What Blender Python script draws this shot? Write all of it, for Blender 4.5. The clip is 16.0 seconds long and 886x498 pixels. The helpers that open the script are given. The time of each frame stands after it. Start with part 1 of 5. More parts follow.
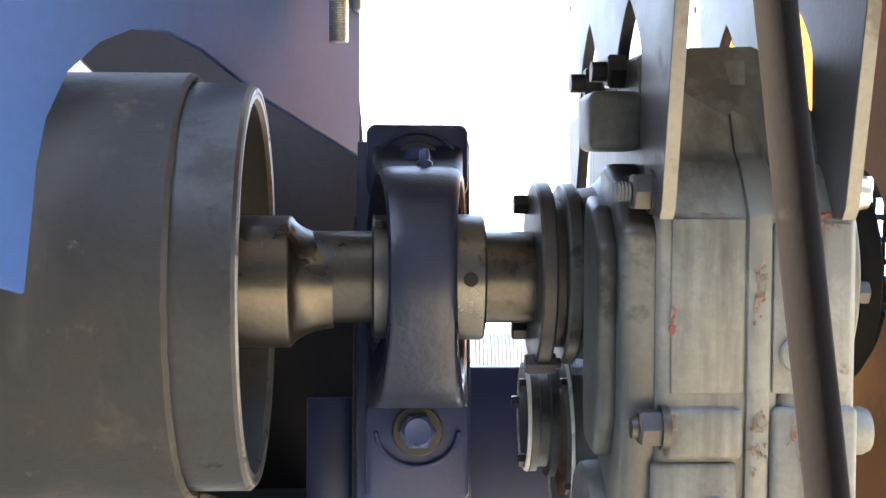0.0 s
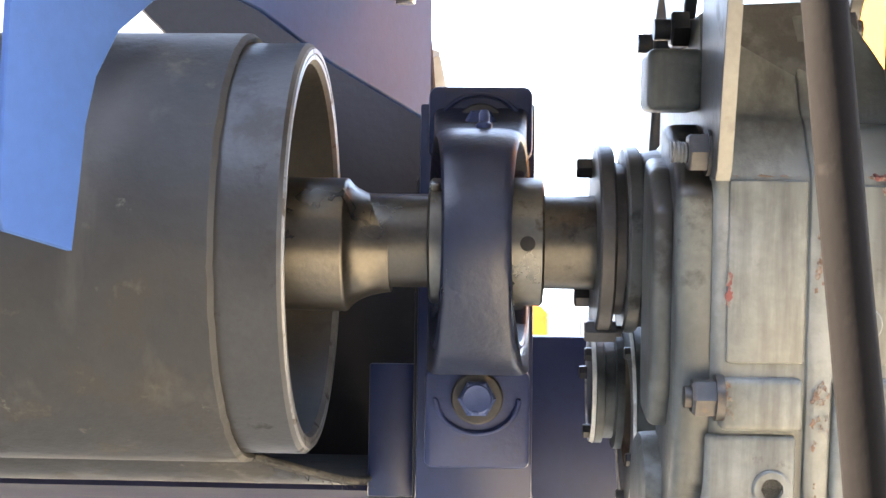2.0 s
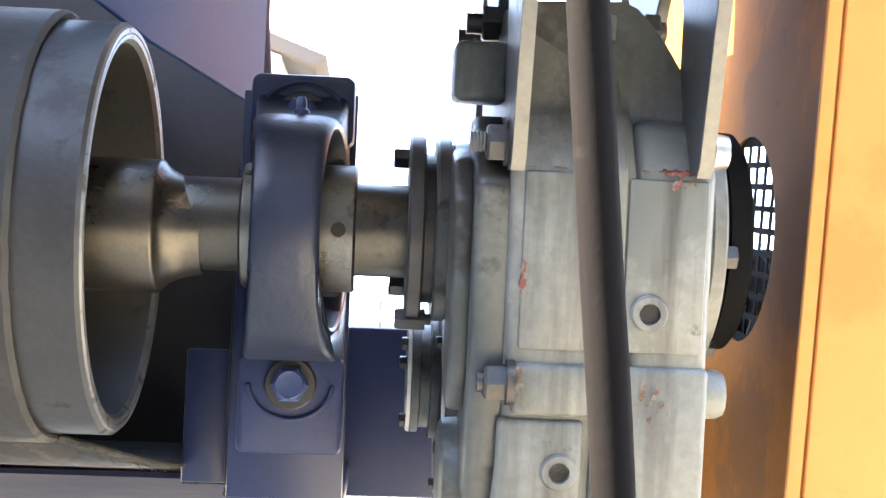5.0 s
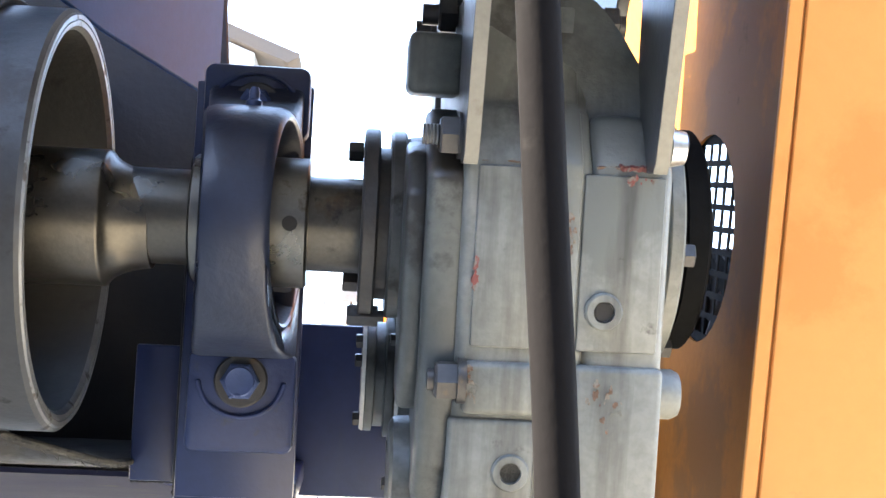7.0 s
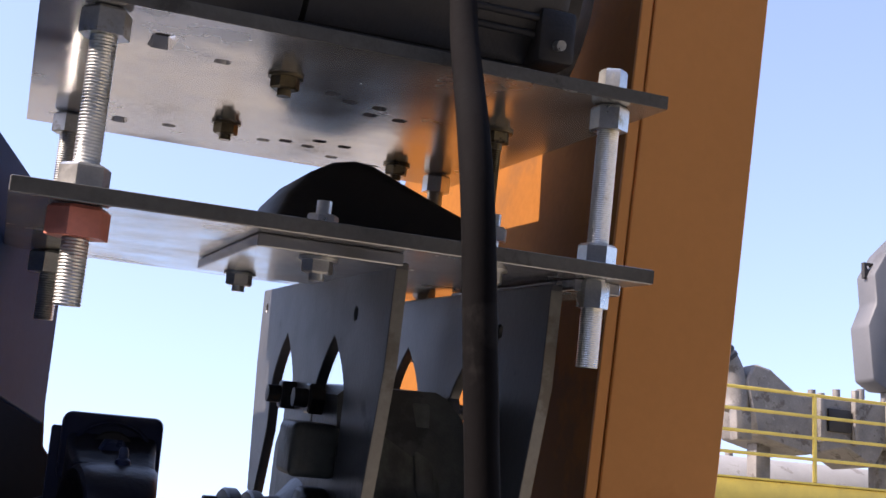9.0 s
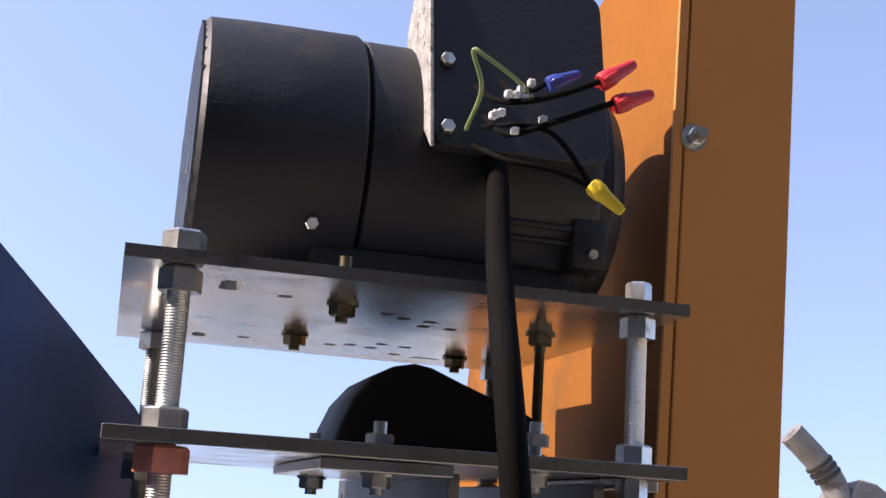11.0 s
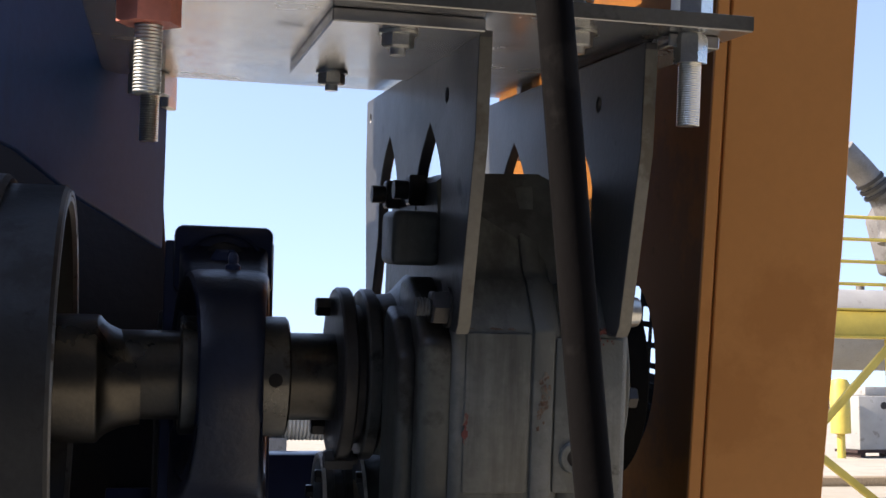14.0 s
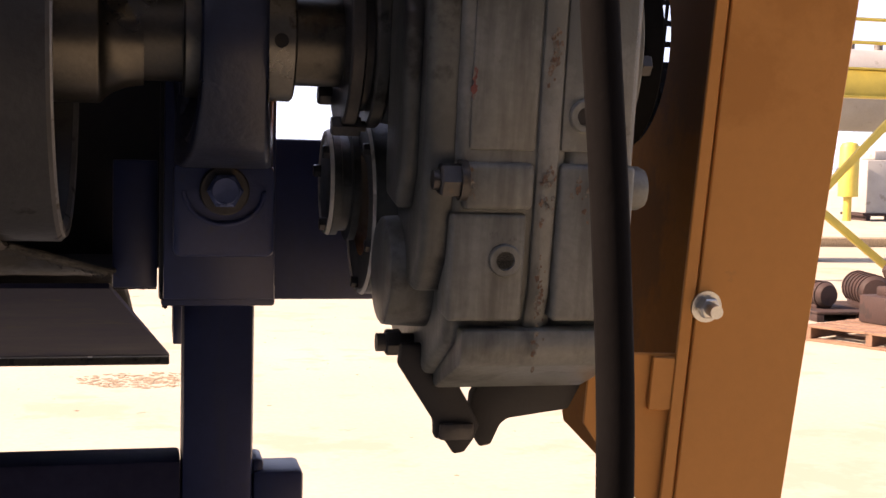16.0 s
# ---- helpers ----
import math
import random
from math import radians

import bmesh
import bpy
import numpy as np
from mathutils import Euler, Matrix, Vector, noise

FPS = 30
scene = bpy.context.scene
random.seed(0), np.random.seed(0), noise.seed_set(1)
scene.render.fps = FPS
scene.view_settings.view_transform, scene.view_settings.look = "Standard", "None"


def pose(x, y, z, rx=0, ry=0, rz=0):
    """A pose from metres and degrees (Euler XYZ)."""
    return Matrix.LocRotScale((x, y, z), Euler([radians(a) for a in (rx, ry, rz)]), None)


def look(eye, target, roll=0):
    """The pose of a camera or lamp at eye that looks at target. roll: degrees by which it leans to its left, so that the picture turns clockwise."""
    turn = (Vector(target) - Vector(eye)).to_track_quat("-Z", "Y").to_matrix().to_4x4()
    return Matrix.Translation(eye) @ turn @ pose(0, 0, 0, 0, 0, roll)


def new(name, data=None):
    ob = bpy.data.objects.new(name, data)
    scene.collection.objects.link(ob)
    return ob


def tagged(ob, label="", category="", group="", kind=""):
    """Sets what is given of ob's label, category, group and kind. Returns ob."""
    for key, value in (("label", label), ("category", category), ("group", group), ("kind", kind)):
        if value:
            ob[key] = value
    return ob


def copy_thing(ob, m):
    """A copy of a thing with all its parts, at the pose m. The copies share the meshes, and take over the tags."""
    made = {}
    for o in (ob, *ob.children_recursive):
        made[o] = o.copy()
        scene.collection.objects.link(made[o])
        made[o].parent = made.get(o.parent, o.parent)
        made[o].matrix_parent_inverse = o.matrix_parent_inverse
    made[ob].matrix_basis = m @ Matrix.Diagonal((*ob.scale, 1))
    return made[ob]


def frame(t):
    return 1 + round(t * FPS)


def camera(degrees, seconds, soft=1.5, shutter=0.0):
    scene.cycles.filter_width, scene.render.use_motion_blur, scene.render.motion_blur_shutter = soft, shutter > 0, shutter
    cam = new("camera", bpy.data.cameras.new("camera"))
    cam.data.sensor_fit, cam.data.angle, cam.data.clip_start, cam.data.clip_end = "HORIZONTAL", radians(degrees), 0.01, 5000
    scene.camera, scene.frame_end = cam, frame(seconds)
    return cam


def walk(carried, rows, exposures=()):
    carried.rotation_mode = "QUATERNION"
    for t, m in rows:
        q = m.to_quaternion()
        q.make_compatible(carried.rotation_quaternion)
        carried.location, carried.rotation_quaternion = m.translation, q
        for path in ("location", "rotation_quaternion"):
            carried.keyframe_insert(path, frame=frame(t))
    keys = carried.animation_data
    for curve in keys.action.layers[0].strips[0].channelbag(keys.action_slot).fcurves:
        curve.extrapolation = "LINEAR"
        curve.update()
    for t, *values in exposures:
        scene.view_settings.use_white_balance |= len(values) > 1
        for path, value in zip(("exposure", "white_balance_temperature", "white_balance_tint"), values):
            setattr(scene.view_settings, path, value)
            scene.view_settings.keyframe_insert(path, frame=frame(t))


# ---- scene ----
cam = camera(38.555, 16.0)
PATH = [
    (0, (-0.0330, -1.1005, 1.4761), (0.0154, -0.1045, 1.5515), -0.09),
    (0.5, (0.0308, -1.0823, 1.4807), (-0.0525, -0.0889, 1.5591), 0.82),
    (1, (0.0193, -1.0852, 1.4705), (-0.0322, -0.0887, 1.5362), 0.90),
    (1.5, (0.0171, -1.0896, 1.4632), (-0.0099, -0.0921, 1.5279), 0.78),
    (2, (0.0162, -1.0801, 1.4662), (-0.0264, -0.0826, 1.5233), 0.84),
    (2.5, (0.0158, -1.0814, 1.4670), (-0.0325, -0.0842, 1.5245), 1.27),
    (3, (0.0105, -1.0841, 1.4685), (-0.0237, -0.0864, 1.5268), 1.18),
    (3.5, (-0.0011, -1.0866, 1.4683), (-0.0151, -0.0885, 1.5278), 1.13),
    (4, (0.0066, -1.0785, 1.4623), (0.0144, -0.0802, 1.5210), 0.96),
    (4.5, (0.0350, -1.0826, 1.4646), (0.0678, -0.0846, 1.5189), 1.23),
    (5, (0.0772, -1.0895, 1.4499), (0.1255, -0.0928, 1.5152), 2.18),
    (5.2, (0.0969, -1.0948, 1.4472), (0.1439, -0.0977, 1.5068), 1.92),
    (7.3, (0.0914, -1.0654, 1.4487), (0.1656, -0.0706, 1.5185), 2.63),
    (7.5, (0.0882, -1.0629, 1.4529), (0.1688, -0.0688, 1.5258), 2.46),
    (8, (0.0469, -1.0601, 1.4869), (0.1824, -0.0735, 1.5780), 2.79),
    (8.5, (-0.0322, -1.1199, 1.5347), (0.2022, -0.1596, 1.6865), 3.11),
    (9, (-0.1202, -1.1984, 1.5753), (0.2021, -0.2801, 1.8050), 3.76),
    (9.5, (-0.1379, -1.2564, 1.5969), (0.1871, -0.3473, 1.8573), 3.00),
    (10, (-0.1442, -1.3020, 1.6104), (0.1511, -0.3935, 1.9061), 1.95),
    (10.2, (-0.1400, -1.3253, 1.6238), (0.1360, -0.4142, 1.9300), 1.97),
    (12.3, (-0.1184, -1.3186, 1.6125), (0.1126, -0.4018, 1.9382), 1.50),
    (12.5, (-0.1171, -1.3052, 1.6028), (0.1203, -0.3854, 1.9154), 1.00),
    (13, (-0.1127, -1.2653, 1.5754), (0.1325, -0.3337, 1.8440), 1.32),
    (13.5, (-0.0966, -1.2185, 1.5408), (0.1341, -0.2666, 1.7427), 0.90),
    (14, (-0.0684, -1.1718, 1.5117), (0.1554, -0.2046, 1.6323), 0.45),
    (14.5, (-0.0607, -1.1435, 1.4791), (0.1718, -0.1724, 1.5329), -0.21),
    (15, (-0.0604, -1.1410, 1.4551), (0.1794, -0.1702, 1.4502), -0.03),
    (15.5, (-0.0634, -1.1425, 1.4378), (0.1663, -0.1703, 1.3917), 0.63),
    (16, (-0.0613, -1.1506, 1.4285), (0.1585, -0.1774, 1.3609), 1.30),
]
walk(cam, [(t, look(eye, target, roll)) for t, eye, target, roll in PATH],
     exposures=[(0.0, 4.27, 8200, 13), (2.0, 4.78, 8300, 14), (4.0, 4.92, 8100, 13), (5.0, 4.7, 7600, 12), (7.5, 4.15, 7000, 11), (8.2, 3.85, 6900, 12), (8.6, 3.4, 6900, 15), (9.0, 1.55, 7000, 25), (10.0, 1.33, 7000, 25), (12.5, 1.5, 7200, 22), (13.0, 1.3, 7100, 21), (14.0, 1.45, 7100, 17), (14.5, 2.45, 7700, 13), (15.0, 2.95, 8500, 17), (15.5, 2.5, 9700, 20), (16.0, 1.78, 9300, 32)])

# ---------------------------------------------------------------- sky and sun
SUN = Vector((-1.0, 0.03, 0.82)).normalized()
world = bpy.data.worlds.new("sky")
scene.world = world
world.use_nodes = True
wn = world.node_tree.nodes
wn.clear()
sky = wn.new("ShaderNodeTexSky")
sky.sky_type, sky.sun_disc = "NISHITA", False
sky.sun_elevation = math.asin(SUN.z)
sky.sun_rotation = math.atan2(SUN.x, SUN.y)
sky.air_density, sky.dust_density, sky.ozone_density = 0.9, 0.7, 0.4
bg = wn.new("ShaderNodeBackground")
bg.inputs["Strength"].default_value = 0.15
wout = wn.new("ShaderNodeOutputWorld")
# the clear air keeps an even blue down to the horizon
where = wn.new("ShaderNodeTexCoord")
lift = wn.new("ShaderNodeVectorMath")
lift.operation = "ADD"
lift.inputs[1].default_value = (0, 0, 0.22)
unit = wn.new("ShaderNodeVectorMath")
unit.operation = "NORMALIZE"
world.node_tree.links.new(where.outputs["Generated"], lift.inputs[0])
world.node_tree.links.new(lift.outputs[0], unit.inputs[0])
world.node_tree.links.new(unit.outputs[0], sky.inputs["Vector"])
world.node_tree.links.new(sky.outputs[0], bg.inputs[0])
world.node_tree.links.new(bg.outputs[0], wout.inputs[0])
sun = new("sun", bpy.data.lights.new("sun", "SUN"))
sun.data.energy, sun.data.angle, sun.data.color = 3.6, radians(0.5), (1.0, 0.95, 0.87)
sun.matrix_world = look(SUN * 20, (0, 0, 0))


# ---------------------------------------------------------------- materials
def material(name, base, rough=0.5, metal=0.0, spots=(), scale=12.0, vary=0.25, bump=0.15, fine=180.0, coat=0.0, spread=0.0, spec=0.5, drip=None):
    """Paint or metal with broad mottling, fine grain, bump, and stains: spots = (colour, scale, threshold, roughness), drip = (colour, scale, threshold, strength)."""
    m = bpy.data.materials.new(name)
    m.use_nodes = True
    nt = m.node_tree
    nodes, links = nt.nodes, nt.links
    b = nodes["Principled BSDF"]
    co = nodes.new("ShaderNodeTexCoord")
    where = co.outputs["Object"]

    def noise_tex(s, detail=5.0, r=0.6):
        n = nodes.new("ShaderNodeTexNoise")
        n.inputs["Scale"].default_value, n.inputs["Detail"].default_value, n.inputs["Roughness"].default_value = s, detail, r
        links.new(where, n.inputs["Vector"])
        return n.outputs["Fac"]

    def remap(v, a, c, lo, hi):
        r = nodes.new("ShaderNodeMapRange")
        r.inputs[1].default_value, r.inputs[2].default_value, r.inputs[3].default_value, r.inputs[4].default_value = a, c, lo, hi
        links.new(v, r.inputs[0])
        return r.outputs[0]

    def scaled(col, v):
        mx = nodes.new("ShaderNodeMix")
        mx.data_type, mx.blend_type = "RGBA", "MULTIPLY"
        mx.inputs["Factor"].default_value = 1.0
        mx.inputs[6].default_value = (*col, 1) if isinstance(col, tuple) else (1, 1, 1, 1)
        if not isinstance(col, tuple):
            links.new(col, mx.inputs[6])
        links.new(v, mx.inputs[7])
        return mx.outputs[2]

    big, small = noise_tex(scale), noise_tex(fine, 3.0)
    colour = scaled(base, remap(big, 0.3, 0.7, 1 - vary, 1 + vary))
    colour = scaled(colour, remap(small, 0.3, 0.7, 1 - vary * 0.4, 1 + vary * 0.4))
    if spread:
        info = nodes.new("ShaderNodeObjectInfo")
        colour = scaled(colour, remap(info.outputs["Random"], 0, 1, 1 - spread, 1 + spread))
    rgh = remap(big, 0.3, 0.7, max(rough - 0.1, 0.03), min(rough + 0.12, 1))
    for col, s, cut, r in spots:
        f = remap(noise_tex(s, 8.0, 0.65), cut, cut + 0.06, 0, 1)
        mx = nodes.new("ShaderNodeMix")
        mx.data_type = "RGBA"
        links.new(f, mx.inputs["Factor"])
        links.new(colour, mx.inputs[6])
        mx.inputs[7].default_value = (*col, 1)
        colour = mx.outputs[2]
        mr = nodes.new("ShaderNodeMix")
        links.new(f, mr.inputs["Factor"])
        links.new(rgh, mr.inputs[2])
        mr.inputs[3].default_value = r
        rgh = mr.outputs[0]
    if drip:
        mp = nodes.new("ShaderNodeMapping")
        mp.inputs["Scale"].default_value = (1, 1, 0.10)
        links.new(where, mp.inputs["Vector"])
        dn = nodes.new("ShaderNodeTexNoise")
        dn.inputs["Scale"].default_value, dn.inputs["Detail"].default_value, dn.inputs["Roughness"].default_value = drip[1], 6.0, 0.6
        links.new(mp.outputs[0], dn.inputs["Vector"])
        f = remap(dn.outputs["Fac"], drip[2], drip[2] + 0.16, 0, drip[3])
        mx = nodes.new("ShaderNodeMix")
        mx.data_type = "RGBA"
        links.new(f, mx.inputs["Factor"])
        links.new(colour, mx.inputs[6])
        mx.inputs[7].default_value = (*drip[0], 1)
        colour = mx.outputs[2]
    links.new(colour, b.inputs["Base Color"])
    links.new(rgh, b.inputs["Roughness"])
    b.inputs["Metallic"].default_value = metal
    b.inputs["Coat Weight"].default_value = coat
    b.inputs["Specular IOR Level"].default_value = spec
    if bump:
        bp = nodes.new("ShaderNodeBump")
        bp.inputs["Strength"].default_value, bp.inputs["Distance"].default_value = bump, 0.002
        links.new(small, bp.inputs["Height"])
        links.new(bp.outputs[0], b.inputs["Normal"])
    return m


RUST, GREASE = (0.16, 0.06, 0.025), (0.03, 0.028, 0.025)
M_GEAR = material("grey_green_enamel", (0.165, 0.171, 0.154), 0.44, 0, [((0.130, 0.136, 0.122), 5, 0.53, 0.42), ((0.19, 0.193, 0.176), 13, 0.60, 0.6), ((0.060, 0.060, 0.054), 19, 0.66, 0.40), (RUST, 28, 0.72, 0.9)], 5, 0.32, 0.3, 120, spec=0.4, drip=((0.042, 0.042, 0.037), 26, 0.50, 0.75))
# Darker copy of the gear enamel with grease spots; upper housing's shade is in it.
M_GEAR_DARK = material("darker_greasy_enamel", (0.080, 0.085, 0.077), 0.40, 0, [(GREASE, 8, 0.53, 0.36), ((0.095, 0.097, 0.086), 12, 0.62, 0.6), (RUST, 30, 0.72, 0.9)], 7, 0.3, 0.3, 140, drip=((0.03, 0.03, 0.027), 24, 0.50, 0.7))
M_RUST = material("scuffed_rust", (0.125, 0.075, 0.05), 0.9, 0, [((0.165, 0.145, 0.118), 110, 0.50, 0.7), ((0.11, 0.11, 0.095), 70, 0.52, 0.6)], 60, 0.5, 0.8, 300)
M_RED = material("red_paint_mark", (0.15, 0.040, 0.033), 0.7, 0, [((0.13, 0.12, 0.10), 90, 0.50, 0.6)], 60, 0.4, 0.2)
M_BAR = material("mill_finish_plate", (0.36, 0.36, 0.355), 0.19, 0.7, [((0.28, 0.27, 0.25), 9, 0.64, 0.28)], 10, 0.08, 0.03, 240)
M_ZINC = material("zinc_plated_steel", (0.62, 0.62, 0.58), 0.33, 0.9, [((0.40, 0.36, 0.26), 30, 0.62, 0.5)], 25, 0.15, 0.1, 400)
M_ZINC_YEL = material("yellow_zinc", (0.19, 0.155, 0.095), 0.35, 0.9, [((0.07, 0.06, 0.045), 40, 0.56, 0.5)], 30, 0.25, 0.1)
M_NUT_RED = material("red_marked_nut", (0.62, 0.22, 0.16), 0.5, 0.3, [], 30, 0.15, 0.1)
M_ORANGE = material("orange_enamel", (0.55, 0.238, 0.068), 0.55, 0, [((0.49, 0.205, 0.056), 3, 0.62, 0.65), ((0.45, 0.21, 0.07), 14, 0.70, 0.7)], 2.2, 0.06, 0.10, 90, spec=0.25)
# Guard orange made darker and browner; the side sheet's shade is in this colour.
M_ORANGE_SHADE = material("shaded_orange_enamel", (0.26, 0.098, 0.020), 0.75, 0, [((0.185, 0.076, 0.022), 4, 0.52, 0.7), ((0.13, 0.062, 0.022), 11, 0.66, 0.85)], 2.5, 0.14, 0.12, 90, spec=0.05)
# Dull, dark mottled steel for the pulley's inside.
M_INNER = material("dull_inner_steel", (0.030, 0.029, 0.026), 0.6, 0.1, [((0.016, 0.014, 0.012), 8, 0.55, 0.7), ((0.055, 0.045, 0.034), 13, 0.63, 0.8)], 7, 0.3, 0.25, 120)
M_FLATBLACK = material("flat_black_paint", (0.006, 0.006, 0.006), 0.9, 0, [((0.012, 0.011, 0.010), 14, 0.62, 0.95)], 9, 0.3, 0.2, 120, spec=0.06)
M_EDGE = material("dull_rolled_edge", (0.105, 0.100, 0.086), 0.5, 0.35, [((0.06, 0.055, 0.046), 14, 0.56, 0.7)], 12, 0.25, 0.2, 200)
M_BLACK = material("black_motor_paint", (0.013, 0.0125, 0.012), 0.5, 0, [((0.024, 0.023, 0.021), 7, 0.58, 0.7)], 8, 0.3, 0.3, 160)
M_RUBBER = material("black_rubber_jacket", (0.0050, 0.0045, 0.0046), 0.85, 0, [((0.012, 0.011, 0.0105), 14, 0.60, 0.9)], 18, 0.25, 0.15, 200, spec=0.06)
M_BELT = material("dusty_belt_rubber", (0.017, 0.0165, 0.015), 0.66, 0, [((0.034, 0.031, 0.026), 4.5, 0.50, 0.95), ((0.070, 0.066, 0.056), 9, 0.585, 0.95), ((0.009, 0.009, 0.009), 5, 0.555, 0.6), ((0.085, 0.080, 0.068), 34, 0.64, 0.95)], 4, 0.4, 0.35, 70, drip=((0.075, 0.070, 0.060), 18, 0.57, 0.45))
M_DRUM = material("bare_drum_steel", (0.030, 0.030, 0.030), 0.45, 0.25, [((0.024, 0.022, 0.020), 9, 0.56, 0.6), ((0.048, 0.047, 0.044), 4, 0.60, 0.55), ((0.016, 0.015, 0.014), 22, 0.62, 0.7)], 7, 0.28, 0.2, 120)
M_FLANGE = material("worn_flange_steel", (0.085, 0.083, 0.076), 0.38, 0.5, [((0.040, 0.036, 0.030), 18, 0.56, 0.6)], 12, 0.25, 0.15)
M_LIP = material("machined_steel_edge", (0.15, 0.15, 0.148), 0.42, 0.6, [((0.07, 0.06, 0.05), 40, 0.58, 0.7)], 30, 0.25, 0.1)
M_SHAFT = material("oiled_turned_steel", (0.085, 0.078, 0.066), 0.33, 0.9, [((0.072, 0.052, 0.036), 9, 0.57, 0.34), ((0.045, 0.040, 0.034), 16, 0.60, 0.28)], 8, 0.25, 0.08, 260)
M_COLLAR = material("ground_steel_collar", (0.15, 0.144, 0.128), 0.32, 0.9, [((0.09, 0.075, 0.05), 22, 0.60, 0.42)], 15, 0.2, 0.06)
M_DARKSTEEL = material("black_oxide_steel", (0.055, 0.052, 0.05), 0.42, 0.5, [((0.12, 0.09, 0.06), 25, 0.62, 0.7)], 14, 0.3, 0.2)
M_BEARING = material("blue_black_casting", (0.012, 0.017, 0.036), 0.40, 0, [((0.018, 0.020, 0.032), 12, 0.60, 0.5)], 9, 0.25, 0.30, 110, 0.06, spec=0.4)
M_BLUE = material("blue_enamel", (0.029, 0.080, 0.225), 0.60, 0, [((0.044, 0.084, 0.185), 5, 0.62, 0.7)], 3, 0.12, 0.12, 90, spec=0.25, drip=((0.034, 0.056, 0.14), 22, 0.58, 0.4))
M_NAVY = material("navy_enamel", (0.010, 0.018, 0.064), 0.36, 0, [((0.022, 0.027, 0.055), 9, 0.62, 0.7)], 5, 0.2, 0.12, 100, drip=((0.027, 0.030, 0.044), 30, 0.58, 0.4))
# Matt, less blue copy of the navy, for the shaded rail and under sheet.
M_NAVY_DULL = material("dull_navy_paint", (0.014, 0.016, 0.036), 0.85, 0, [((0.03, 0.03, 0.036), 9, 0.60, 0.9)], 5, 0.25, 0.15, 100, spec=0.1)
M_SOOT = material("grimy_black_steel", (0.013, 0.012, 0.012), 0.65, 0, [((0.03, 0.027, 0.024), 8, 0.60, 0.8)], 6, 0.3, 0.3, 90)
M_RAW = material("bare_scuffed_plate", (0.68, 0.65, 0.58), 0.6, 0.1, [((0.16, 0.14, 0.12), 16, 0.60, 0.8), ((0.45, 0.41, 0.35), 30, 0.55, 0.7)], 14, 0.3, 0.25, 90)
M_CONCRETE = material("pale_concrete", (0.38, 0.345, 0.275), 0.9, 0, [((0.33, 0.292, 0.225), 1.1, 0.54, 0.9), ((0.25, 0.20, 0.14), 2.6, 0.65, 0.9), ((0.20, 0.16, 0.12), 9.0, 0.71, 0.9)], 0.35, 0.12, 0.4, 30)
M_ORANGE_DEEP = material("deep_orange_paint", (0.42, 0.115, 0.012), 0.6, 0, [((0.30, 0.08, 0.012), 3, 0.6, 0.7)], 3, 0.12, 0.1, 40, spec=0.2)
M_YELLOW = material("yellow_enamel", (0.50, 0.385, 0.07), 0.5, 0, [((0.35, 0.24, 0.05), 6, 0.66, 0.7)], 4, 0.12, 0.1)
M_WHITE = material("white_enamel", (0.74, 0.74, 0.72), 0.5, 0, [((0.5, 0.47, 0.42), 3, 0.66, 0.7)], 2, 0.08, 0.1, 40)
M_GREY = material("grey_machine_paint", (0.145, 0.138, 0.128), 0.6, 0, [((0.08, 0.072, 0.062), 4, 0.56, 0.8), ((0.22, 0.215, 0.205), 7, 0.62, 0.7)], 3, 0.3, 0.2, 40)
M_OXIDE = material("red_oxide_iron", (0.036, 0.0165, 0.0135), 0.8, 0, [((0.024, 0.014, 0.012), 6, 0.54, 0.9)], 5, 0.3, 0.4, 60)
M_WOOD = material("weathered_pallet_wood", (0.20, 0.115, 0.075), 0.85, 0, [((0.11, 0.065, 0.045), 9, 0.6, 0.9)], 6, 0.25, 0.3, 60, 0, 0.15)
M_TREE = material("bare_twig_bark", (0.20, 0.175, 0.15), 0.9, 0, [], 2, 0.2, 0.2, 20)
M_WIRE_G = material("green_wire", (0.20, 0.27, 0.10), 0.5, 0, [], 40, 0.1, 0)
M_WN_RED = material("red_nylon", (0.50, 0.022, 0.03), 0.5, 0, [], 60, 0.08, 0.05)
M_WN_YEL = material("yellow_nylon", (0.66, 0.48, 0.02), 0.5, 0, [], 60, 0.08, 0.05)
M_WN_BLUE = material("blue_nylon", (0.035, 0.06, 0.30), 0.35, 0, [], 60, 0.08, 0.05)
M_CUT = material("pale_cut_edge", (0.155, 0.150, 0.130), 0.45, 0.25, [((0.12, 0.105, 0.08), 12, 0.58, 0.6)], 10, 0.25, 0.15, 150)
M_FOAM = material("rough_cast_edge", (0.34, 0.33, 0.31), 0.85, 0.1, [((0.12, 0.11, 0.1), 120, 0.55, 0.9)], 60, 0.35, 0.7, 300)
M_FRAY = material("frayed_dusty_fabric", (0.045, 0.042, 0.036), 0.95, 0, [((0.015, 0.015, 0.014), 40, 0.52, 0.9)], 30, 0.4, 0.8, 200)
# Lighter and bluer than the rest of the bearing casting.
M_BEARING_FOOT = material("lighter_blue_casting", (0.018, 0.029, 0.082), 0.40, 0, [((0.030, 0.034, 0.052), 14, 0.58, 0.5)], 9, 0.25, 0.25, 110, spec=0.4)
M_BEARING_GLOSS = material("blue_painted_bolt", (0.050, 0.075, 0.170), 0.30, 0.3, [((0.08, 0.075, 0.05), 40, 0.64, 0.5)], 20, 0.2, 0.15)
M_BRACKET = material("grey_bracket_paint", (0.075, 0.076, 0.077), 0.38, 0.2, [((0.035, 0.034, 0.031), 7, 0.58, 0.5), ((0.08, 0.08, 0.078), 15, 0.64, 0.5)], 8, 0.2, 0.12, 200)
